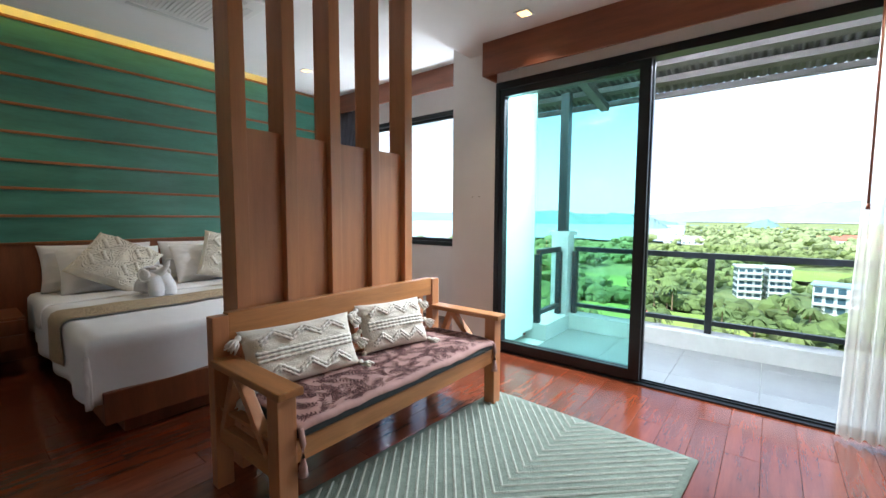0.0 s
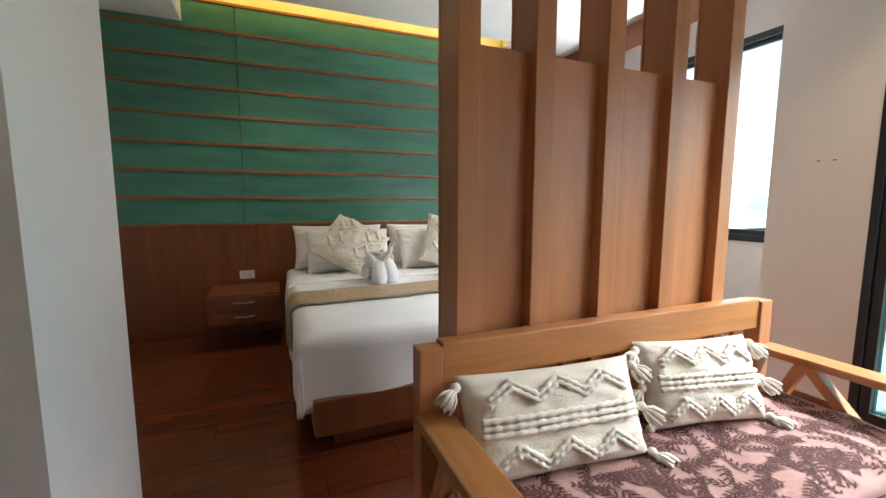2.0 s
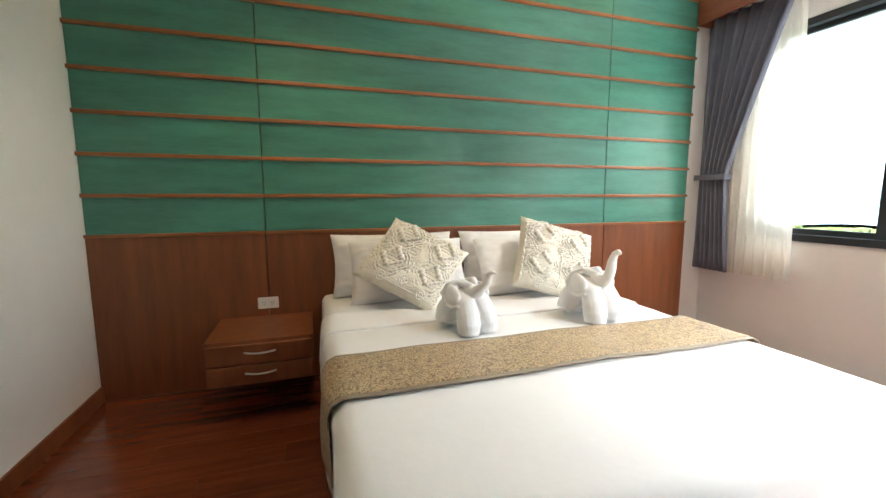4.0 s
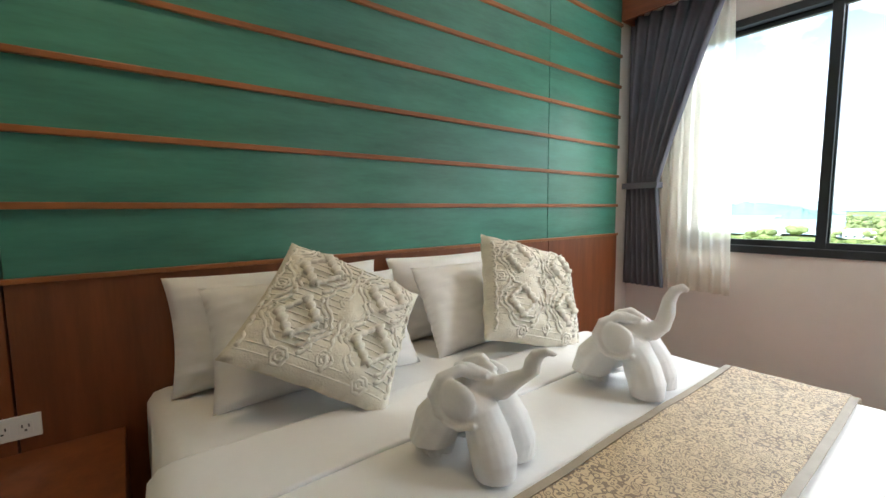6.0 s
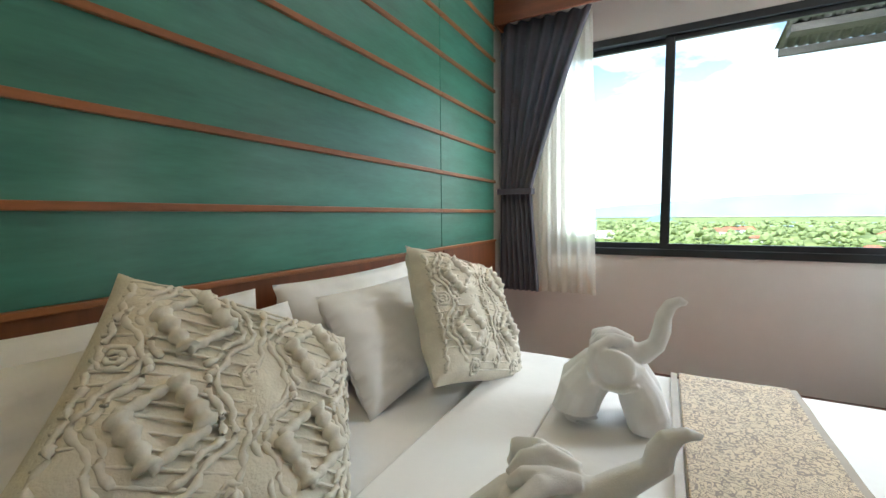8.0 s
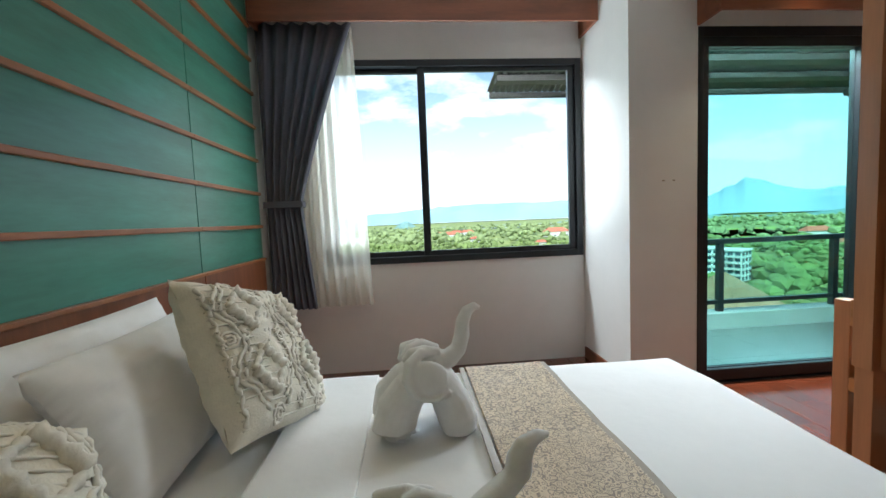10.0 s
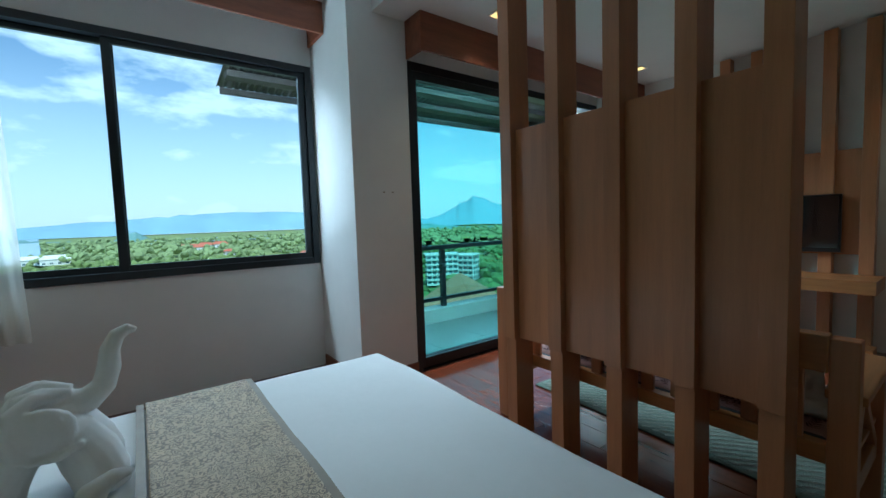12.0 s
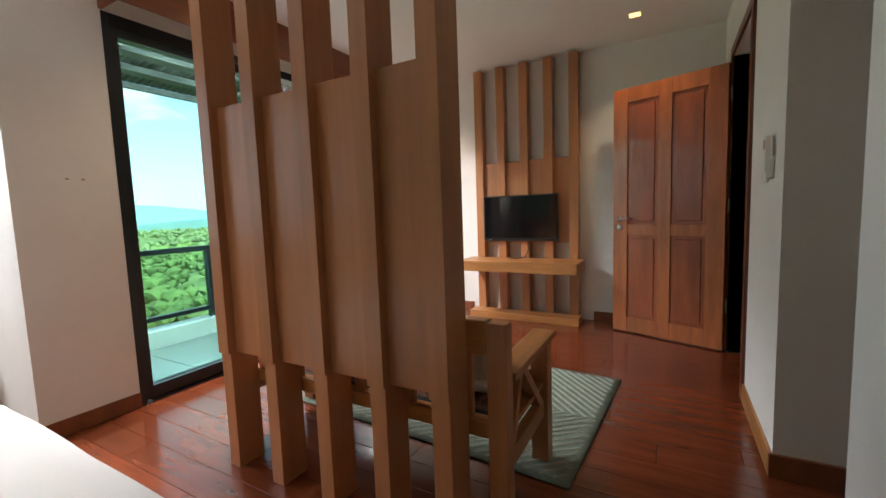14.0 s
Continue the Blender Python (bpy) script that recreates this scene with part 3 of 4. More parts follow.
def boho(name, at, rz, tilt, roll, w, h, t, label, lumbar):
    """A cream cushion with raised yarn figures; its front looks along local -y."""
    ob = thing(name, label, "cushion")
    ob.matrix_basis = pose(*at, tilt, 0, rz)
    if roll:
        ob.matrix_basis = ob.matrix_basis @ Matrix.Translation((0, 0, h / 2 * 1.12)) @ pose(0, 0, 0, 0, roll, 0) @ Matrix.Translation((0, 0, -h / 2))
    part("cover", pillow_mesh(w, h, t, seed=at[1]), CREAM, ob, smooth=True)

    def cord(pts, r, nm):
        bm = bmesh.new()
        out = []
        for (a0, b0), (a1, b1) in zip(pts, pts[1:]):
            n = max(2, int(30 * math.hypot(a1 - a0, b1 - b0)))
            for k in range(n):
                a, b = a0 + (a1 - a0) * k / n, b0 + (b1 - b0) * k / n
                out.append(Vector((a * w / 2 * 0.97, front_y(a, b, t) - r * 0.45, (b * 0.97 + 1) * h / 2)))
        a, b = pts[-1]
        out.append(Vector((a * w / 2 * 0.97, front_y(a, b, t) - r * 0.45, (b * 0.97 + 1) * h / 2)))
        tube(bm, out, [r * (1.0 + 0.30 * math.sin(k * 1.9) + 0.12 * math.sin(k * 0.7)) for k in range(len(out))], 7)
        part(nm, bm, TUFT, ob, "", True)
    if lumbar:
        zig = [-0.78 + 0.26 * k for k in range(7)]
        for off, lo in ((0.38, 0.30), (-0.70, 0.34), (0.50, 0.30), (-0.82, 0.34)):
            cord([(x, off + lo * (k % 2)) for k, x in enumerate(zig)], 0.0075, "zigzag_cord")
        for b in (-0.13, 0.0, 0.13):
            cord([(-0.86, b), (0.86, b)], 0.008, "knotted_band")
        for sx in (-1, 1):
            for b in (0.12, 1.0, 1.85):
                bm = bmesh.new()
                m = Matrix.Translation((sx * w / 2 * 0.97, -0.01, b * h / 2)) @ pose(0, 0, 0, 15 * sx, 138 * sx, 30 * (b - 1))
                lathe(bm, [(0.005, 0), (0.012, 0.006), (0.015, 0.014), (0.011, 0.022), (0.013, 0.030), (0.016, 0.045), (0.012, 0.058)], 10, m)
                for k in range(22):
                    a, rr = k * 2.4, 0.012 + 0.020 * ((k * 7) % 10) / 10
                    cx, cy, ln = math.cos(a), math.sin(a), 0.066 + 0.016 * ((k * 3) % 7) / 7
                    tube(bm, [m @ Vector((0.008 * cx, 0.008 * cy, 0.024)), m @ Vector((rr * 0.8 * cx, rr * 0.8 * cy, 0.044)), m @ Vector((rr * cx, rr * cy, ln))], [0.0030, 0.0046, 0.0036], 5)
                part("tassel", bm, TUFT, ob, "fluffy cream tassel", True)
    else:
        q = 0.25
        for ca, cb in ((-0.42, 0.50), (0.56, 0.50), (-0.42, -0.32), (0.56, -0.32)):
            for sa, sb, r in ((1, 1, 0.0155), (-1, -1, 0.0155), (1, -1, 0.0095), (-1, 1, 0.0095)):
                cord([(ca + sa * q, cb), (ca, cb + sb * q * 1.12)], r, "tuft_cord")
            for side in (-1, 1):
                for off in (0.10, 0.18):
                    pts = []
                    for i in range(15):
                        k = -1 + i / 7
                        a = ca + side * ((q + off) * (1 - abs(k) * 0.62) + 0.035 * (i % 4 in (1, 2)))
                        b = cb + k * (q + off) * 1.05
                        if abs(a) < 0.93 and abs(b) < 0.93:
                            pts.append((a, b))
                    if len(pts) > 3:
                        cord(pts, 0.0058, "braid")
        for row in range(19):
            b = -0.88 + row * 0.098
            cord([(-0.92, b), (0.92, b)], 0.0028, "yarn")
        for a0 in (-0.90, 0.07, 0.91):
            cord([(a0 + 0.03 * (k % 2), -0.86 + 0.105 * k) for k in range(17)], 0.0062, "braid")
        for ca, cb in ((0.07, 0.12), (0.07, -0.72), (-0.42, 0.92), (0.56, 0.92), (-0.80, 0.10), (-0.42, -0.84), (0.56, -0.84)):
            for f in (0.05, 0.10):
                pts = [(ca + f * math.cos(v * math.pi / 3), min(0.94, cb + f * math.sin(v * math.pi / 3))) for v in range(7)]
                cord(pts, 0.0048, "braid")
    return ob


boho("lumbar_cushion", (-1.950, 1.205, 0.430), 84, -24, 0, 0.56, 0.28, 0.12, "cream woven lumbar cushion with zigzags and tassels on the bench", True)
boho("lumbar_cushion", (-1.960, 1.80, 0.430), 78, -24, 0, 0.44, 0.28, 0.12, "cream woven lumbar cushion with zigzags and tassels on the bench", True)

# ---- bed ----
BZ = 0.56
QX0, QX1, QY0, QY1 = -5.06, -2.960, 0.578, 2.355
bed = thing("bed", "double bed on a red-brown wooden platform", "bed")
part("platform", boxes(((-5.07, QY0 + 0.06, 0.10), (QX1 + 0.03, QY1 - 0.04, 0.27)), bevel=0.006), WAINS, bed)
part("plinth", boxes(((-5.07, QY0 + 0.16, 0.0), (QX1 - 0.06, QY1 - 0.14, 0.10)), bevel=0.003), WAINS, bed)
part("mattress", boxes(((-5.06, QY0 + 0.05, 0.27), (QX1 - 0.03, QY1 - 0.05, 0.52)), bevel=0.05), SHEET, bed, "white mattress", True)


def cover_sheet(x0, x1, y0, y1, z, skirt, r, seed, amp=0.008, sides=("y0", "y1", "x1"), nu=60, nv=60):
    """A cloth over the bed that hangs down on the sides named."""
    bm = bmesh.new()

    def fold(s, length):
        if s >= 0:
            return s, 0.0
        d = -s
        if d < r * 1.57:
            a = d / r
            return -r * math.sin(a) , -r * (1 - math.cos(a))
        return -r - 0.0 * d, -r - (d - r * 1.57)
    ex = skirt if "x1" in sides else 0
    e0 = skirt if "y0" in sides else 0
    e1 = skirt if "y1" in sides else 0

    def f(u, v):
        sx = (x1 - r - x0 + ex) * u
        sy = -e0 + (y1 - y0 - 2 * r + e0 + e1) * v
        px, dz = x0 + sx, 0.0
        over = sx - (x1 - r - x0)
        if over > 0:
            q, dzx = fold(-over, 0)
            px, dz = x1 - r - q, dzx
        inner = y1 - y0 - 2 * r
        py, dy = y0 + r + sy, 0.0
        if sy < 0 and e0:
            q, dy = fold(sy, 0)
            py = y0 + r + q
        elif sy > inner and e1:
            q, dy = fold(inner - sy, 0)
            py = y1 - r - q
        low = min(dz, dy)
        w = noise.noise((px * 2.2 + seed, py * 2.2, 0)) * amp + 0.35 * amp * noise.noise((px * 7, py * 7 + seed, 1))
        hang = min(1.0, -low / 0.2)
        both = min(1.0, (-dz / 0.1)) * min(1.0, (-dy / 0.1))
        bx = hang * 0.015 * math.sin(py * 13 + seed) * (dz < dy) + 0.006 * both
        by = hang * 0.015 * math.sin(px * 11 + seed) * (dy <= dz) - 0.006 * both * (1 if sy < 0 else -1)
        return (px + bx, py + by, z + low + w * (1 - hang) + 0.009 * hang * noise.noise((px * 3, py * 3, seed)))
    sheet(bm, f, nu, nv)
    return bm


duvet = part("duvet", cover_sheet(-4.46, QX1 + 0.012, QY0 + 0.0, QY1, BZ, 0.385, 0.06, 2.0, 0.008), SHEET, bed, "smooth white duvet", True)
solid(duvet, 0.012, -1)
sheet_ob = part("bed_sheet", cover_sheet(-5.06, -4.20, QY0 + 0.02, QY1 - 0.02, BZ - 0.014, 0.34, 0.05, 5.0, 0.005, ("y0", "y1")), SHEET, bed, "white fitted sheet", True)
solid(sheet_ob, 0.008, -1)
turn = part("duvet_fold", cover_sheet(-4.47, -4.155, QY0 - 0.004, QY1 + 0.004, BZ + 0.010, 0.20, 0.055, 8.0, 0.007, ("y0", "y1")), SHEET, bed, "folded-back duvet edge", True)
solid(turn, 0.014, -1)
runner = thing("bed_runner", "gold brocade bed runner with a brown hem", "bed runner")
for nm, a, b, mt in (("brocade", -3.86, -3.535, GOLD), ("hem", -3.555, -3.515, GOLDB), ("hem", -3.885, -3.850, GOLDB)):
    solid(part(nm, cover_sheet(a, b + 0.045, QY0 - 0.012, QY1 + 0.012, BZ + (0.020 if nm == "brocade" else 0.017), 0.32, 0.06, 2.0, 0.012, ("y0", "y1")), mt, runner, "brown satin hem" if nm == "hem" else "", True), 0.004, -1)


def pillow(at, rz, tilt, w, h, t, seed):
    ob = tagged(part("pillow", pillow_mesh(w, h, t, 0.0, seed, 0.055), SHEET, None, "", True), "plump white pillow leaning on the wainscot", "pillow", "bed pillows")
    ob.matrix_basis = pose(*at, tilt, 0, rz)
    return ob


pillow((-4.91, 1.06, BZ - 0.01), 90, -14, 0.80, 0.40, 0.16, 1)
pillow((-4.70, 1.12, BZ - 0.015), 88, -32, 0.74, 0.42, 0.16, 4)
pillow((-4.91, 1.90, BZ - 0.01), 90, -14, 0.76, 0.40, 0.16, 7)
pillow((-4.68, 1.90, BZ - 0.015), 92, -29, 0.66, 0.41, 0.16, 9)
boho("square_cushion", (-4.43, 1.10, BZ + 0.03), 88, -45, 36, 0.51, 0.51, 0.15, "cream tufted square cushion standing on its corner", False)
boho("square_cushion", (-4.42, 1.975, BZ - 0.02), 84, -29, 18, 0.49, 0.49, 0.17, "cream tufted square cushion leaning on the pillows", False)


def blob(bm, c, r, m=None, seg=16):
    mt = Matrix.Translation(c) @ Matrix.Diagonal((*r, 1))
    bmesh.ops.create_uvsphere(bm, u_segments=seg, v_segments=10, radius=1, matrix=m @ mt if m is not None else mt)


def towel_elephant(at, turn, size=1.0, lift=1.0):
    """A towel folded as an elephant, its head towards local +x."""
    bm = bmesh.new()
    for sy in (-1, 1):
        tube(bm, [(-0.088, sy * 0.052, 0.0), (-0.098, sy * 0.054, 0.035), (-0.086, sy * 0.052, 0.085), (-0.050, sy * 0.046, 0.130), (0.0, sy * 0.040, 0.152),
                  (0.042, sy * 0.044, 0.132), (0.068, sy * 0.050, 0.085), (0.084, sy * 0.054, 0.040), (0.086, sy * 0.054, 0.0)],
             [0.056, 0.064, 0.062, 0.053, 0.046, 0.049, 0.055, 0.056, 0.050], 18)
    blob(bm, (0.010, 0, 0.190), (0.062, 0.046, 0.034))
    blob(bm, (-0.010, 0, 0.165), (0.070, 0.062, 0.040))
    tube(bm, [(0.035, 0, 0.190), (0.075, 0, 0.195), (0.105, 0, 0.222), (0.117, 0, 0.262), (0.122, 0, 0.302), (0.136, 0, 0.334), (0.158, 0, 0.345), (0.176, 0, 0.338)],
         [0.036, 0.030, 0.025, 0.022, 0.020, 0.018, 0.014, 0.006], 14)
    for sy in (-1, 1):
        # rolled rim of the ear and the flap that hangs inside it
        tube(bm, [(0.030, sy * 0.022, 0.222), (-0.015, sy * 0.050, 0.232), (-0.052, sy * 0.082, 0.215), (-0.060, sy * 0.100, 0.178), (-0.046, sy * 0.106, 0.140), (-0.020, sy * 0.104, 0.122)], [0.012, 0.016, 0.018, 0.016, 0.012, 0.006], 10)

        blob(bm, (-0.004, sy * 0.088, 0.172), (0.058, 0.022, 0.052))
        tube(bm, [(0.06, sy * 0.100, 0.135), (0.02, sy * 0.108, 0.117), (-0.03, sy * 0.108, 0.122)], [0.006, 0.008, 0.006], 8)
        tube(bm, [(0.045, sy * 0.016, 0.222), (0.0, sy * 0.030, 0.236), (-0.040, sy * 0.022, 0.228), (-0.064, sy * 0.008, 0.205)], [0.012, 0.016, 0.015, 0.010], 10)
    for v in bm.verts:
        if v.co.z > 0.235 and v.co.x > 0.08:
            v.co.z = 0.235 + (v.co.z - 0.235) * lift
            v.co.x += (1 - lift) * 0.10
        d = noise.noise_vector(v.co * 22) * 0.0045
        v.co += d
        v.co.z = max(v.co.z, 0)
    fused = part("towel_elephant", bm, TOWEL, None, "", True)
    md = fused.modifiers.new("fuse", "REMESH")
    md.mode, md.voxel_size, md.use_smooth_shade = "VOXEL", 0.0045, True
    ob = tagged(fused, "white towel folded into an elephant on the bed", "folded towel", "towel elephants")
    ob.matrix_basis = pose(*at, 0, 0, turn) @ Matrix.Scale(size, 4)
    return ob


towel_elephant((-4.035, 1.885, BZ + 0.012), 6)
towel_elephant((-4.055, 1.220, BZ + 0.012), 16, 0.93, 0.66)


# ---- nightstand and sockets ----
def nightstand(y0):
    ob = thing("nightstand", "floating red-brown nightstand with two drawers", "nightstand", "nightstands")
    x1 = -4.60
    part("body", boxes(((-5.072, y0, 0.20), (x1, y0 + 0.53, 0.435)), bevel=0.003), WAINS, ob)
    for z in (0.205, 0.315):
        d = part("drawer", boxes(((x1, y0 + 0.006, z), (x1 + 0.018, y0 + 0.524, z + 0.102)), bevel=0.003), WAINS, ob)
        bm = bmesh.new()
        pts = [(x1 + 0.018 + 0.026 * math.sin(math.pi * k / 10), y0 + 0.19 + 0.15 * k / 10, z + 0.06) for k in range(11)]
        tube(bm, pts, 0.0055, 8)
        part("handle", bm, STEEL, d, "bowed chrome handle", True)
    return ob


nightstand(0.005)


def socket(at, turn):
    ob = thing("wall_socket", "white double socket on the wall", "socket", "sockets")
    ob.matrix_basis = pose(*at, 0, 0, turn)
    part("plate", boxes(((-0.06, -0.009, -0.036), (0.06, 0, 0.036)), bevel=0.003), PLAST, ob)
    for x in (-0.025, 0.025):
        o = part("outlet", boxes(((x - 0.016, -0.0115, -0.018), (x + 0.016, -0.009, 0.018)), bevel=0.001), PLAST, ob)
        part("slots", boxes(((x - 0.009, -0.0125, 0.000), (x - 0.006, -0.0115, 0.010)), ((x + 0.006, -0.0125, 0.000), (x + 0.009, -0.0115, 0.010)), ((x - 0.003, -0.0125, -0.011), (x + 0.003, -0.0115, -0.006))), BLACK, o)
    return ob


socket((-5.074, 0.275, 0.515), 90)
socket((-5.074, 2.56, 0.60), 90)


# ---- curtains ----
def curtain(name, label, x_of, y0, z0, z1, folds, amp, material, thick):
    bm = bmesh.new()

    def f(u, v):
        z = z0 + (z1 - z0) * v
        a, b = x_of(v)
        x = a + (b - a) * u
        k = min(1.0, (b - a) / 0.3)
        return (x + 0.004 * noise.noise((u * 9, v * 3, 0)), y0 + amp * math.sin(u * folds * 2 * math.pi + 0.6 * math.sin(v * 3)) * (0.6 + 0.4 * k) + 0.012 * noise.noise((u * 6, v * 2.5, 4)), z)
    sheet(bm, f, 90, 40)
    ob = tagged(part(name, bm, material, None, "", True), label, "curtain")
    return solid(ob, thick) if thick else ob


def tied(v):
    z = 0.56 + 2.04 * v
    zt = 1.33
    if z < zt:
        k = (zt - z) / (zt - 0.56)
        return -5.08 - 0.0 * k, -4.83 + 0.07 * k
    k = (z - zt) / (2.60 - zt)
    return -5.08, -4.83 + 0.42 * k ** 1.15


curtain("curtain", "slate grey curtain tied back beside the bedroom window", tied, 3.76, 0.56, 2.60, 7, 0.022, CURT, 0.003)
band = tagged(part("curtain_tieback", boxes(((-5.09, 3.715, 1.31), (-4.815, 3.722, 1.355)), ((-5.09, 3.798, 1.31), (-4.815, 3.805, 1.355)), ((-4.822, 3.722, 1.31), (-4.815, 3.798, 1.355)), bevel=0.002), CURT), "slate grey curtain tieback band", "tieback")
curtain("sheer_curtain", "white sheer curtain drawn to the side of the bedroom window", lambda v: (-5.05 + 0.05 * v, -4.36 - 0.06 * v), 3.855, 0.55, 2.62, 9, 0.02, SHEER, 0)
curtain("sheer_curtain", "white sheer curtain gathered in close folds at the balcony door", lambda v: (0.04 + 0.05 * v, 0.46 - 0.02 * v), 3.13, 0.02, 2.40, 8, 0.03, SHEER, 0)
bm = bmesh.new()
tube(bm, [(0.085, 3.085, 2.40), (0.085, 3.085, 1.9), (0.085, 3.085, 1.27)], 0.006, 8)
tube(bm, [(0.085, 3.085, 1.27), (0.085, 3.085, 1.24)], [0.008, 0.010], 8)
wand = tagged(part("curtain_wand", bm, PELM, None, "", True), "thin brown curtain wand hanging by the balcony door", "curtain wand")


# ---- television wall ----
tvs = thing("television_rack", "teak television rack of posts and boards on the wall", "tv rack")
TY = [1.175, 1.418, 1.665, 1.91, 2.155]
for y in TY:
    part("post", boxes(((0.70, y, 0), (0.80, y + 0.085, 2.58)), bevel=0.003), TEAKV, tvs)
for y, y2 in zip(TY, TY[1:]):
    part("board", boxes(((0.735, y + 0.085, 0.78), (0.775, y2, 1.62)), bevel=0.002), TEAKV, tvs)
part("shelf", boxes(((0.30, 1.11, 0.525), (0.70, 2.30, 0.625)), bevel=0.004), TEAKY, tvs)
part("base_board", boxes(((0.52, 1.14, 0.0), (0.70, 2.27, 0.07)), bevel=0.004), TEAKY, tvs)
tv = thing("television", "black flat-screen television, switched off, on the rack", "television")
part("body", boxes(((0.655, 1.36, 0.80), (0.695, 2.14, 1.27)), bevel=0.006), BLACK, tv)
part("screen", boxes(((0.651, 1.375, 0.835), (0.6545, 2.125, 1.255))), SCREEN, tv)
part("badge", boxes(((0.652, 2.05, 0.812), (0.6545, 2.085, 0.818))), STEEL, tv)
part("cable", (lambda b: (tube(b, [(0.69, 1.68, 0.80), (0.67, 1.66, 0.72), (0.62, 1.68, 0.64), (0.55, 1.75, 0.631), (0.60, 1.85, 0.631)], 0.005, 7), b)[1])(bmesh.new()), BLACK, tv, "", True)


# ---- entrance door ----
def panel_door():
    ob = tagged(thing("door_entrance", "reddish hardwood door with four panels, standing open", "door", at=(OX1 - 0.012, YS + 0.022, 0.012), turn=69), kind="structure")
    w, h, t = 0.855, 2.10, 0.038
    st = 0.125
    cols_ = ((st, w / 2 - 0.05), (w / 2 + 0.05, w - st))
    for x0, x1 in ((0, st), (w - st, w)):
        part("stile", boxes(((x0, -t / 2, 0), (x1, t / 2, h)), bevel=0.003), DOORW, ob)
    part("muntin", boxes(((w / 2 - 0.05, -t / 2, 0), (w / 2 + 0.05, t / 2, h)), bevel=0.002), DOORW, ob)
    for x0, x1 in cols_:
        for z0, z1, nm in ((0, 0.14, "bottom_rail"), (0.86, 0.95, "lock_rail"), (h - 0.12, h, "top_rail")):
            part(nm, boxes(((x0, -t / 2 + 0.0005, z0), (x1, t / 2 - 0.0005, z1)), bevel=0.002), DOORW, ob)
        for z0, z1 in ((0.14, 0.86), (0.95, h - 0.12)):
            bm = boxes(((x0, -0.008, z0), (x1, 0.008, z1)))
            add_box(bm, (x0 + 0.03, -0.014, z0 + 0.03), (x1 - 0.03, 0.014, z1 - 0.03), 0.005)
            part("panel", bm, DOORP, ob)
    for sy in (-1, 1):
        bm = bmesh.new()
        lathe(bm, [(0.025, 0), (0.025, 0.007), (0.012, 0.009), (0.010, 0.045)], 18, pose(w - 0.06, sy * t / 2, 1.0, -90 * sy, 0, 0))
        tube(bm, [(w - 0.06, sy * (t / 2 + 0.045), 1.0), (w - 0.10, sy * (t / 2 + 0.047), 1.0), (w - 0.18, sy * (t / 2 + 0.044), 1.0)], [0.010, 0.009, 0.008], 10)
        part("lever_handle", bm, STEEL, ob, "brushed steel lever handle", True)
        bm = bmesh.new()
        lathe(bm, [(0.025, 0), (0.025, 0.006), (0.014, 0.010)], 18, pose(w - 0.06, sy * t / 2, 0.925, -90 * sy, 0, 0))
        part("lock_rose", bm, STEEL, ob, "round steel lock rose", True)
    return ob


panel_door()
dframe = tagged(new("door_frame"), "dark stained wooden door frame", "door frame", kind="structure")
for lo, hi in (((OX0 - 0.06, YS - 0.14, 0), (OX0, YS + 0.016, OZ)), ((OX1, YS - 0.14, 0), (OX1 + 0.06, YS + 0.016, OZ)), ((OX0 - 0.06, YS - 0.14, OZ), (OX1 + 0.06, YS + 0.016, OZ + 0.06))):
    part("jamb", boxes((lo, hi), bevel=0.004), DARKW, dframe)
for z in (0.30, 1.05, 1.85):
    part("hinge", boxes(((OX1 - 0.012, YS + 0.004, z), (OX1 - 0.001, YS + 0.014, z + 0.10)), bevel=0.002), STEEL, dframe)

ctl = thing("air_conditioner_remote", "white remote control in a wall holder", "remote control")
part("holder", boxes(((-1.20, YS, 1.22), (-1.14, YS + 0.03, 1.31)), bevel=0.004), PLAST, ctl)
rem = part("remote", boxes(((-1.195, YS + 0.012, 1.25), (-1.145, YS + 0.034, 1.40)), bevel=0.005), PLAST, ctl)
part("display", boxes(((-1.187, YS + 0.034, 1.345), (-1.153, YS + 0.0355, 1.385))), mat("remote_display", (0.35, 0.22, 0.17), 0.3), rem)
sw = thing("light_switch", "white light switch plate with two rockers", "light switch")
part("plate", boxes(((-1.09, YS, 1.21), (-0.97, YS + 0.009, 1.28)), bevel=0.003), PLAST, sw)
for x in (-1.06, -1.02):
    part("rocker", boxes(((x, YS + 0.009, 1.228), (x + 0.022, YS + 0.013, 1.262)), bevel=0.001), PLAST, sw)
for dx in (0, 0.07):
    tagged(part("wall_mark", boxes(((-2.43 + dx, YD - 0.004, 1.37), (-2.415 + dx, YD, 1.378)), bevel=0.001), GOLDB), "small screw hook in the white column", "hook", "wall hooks")


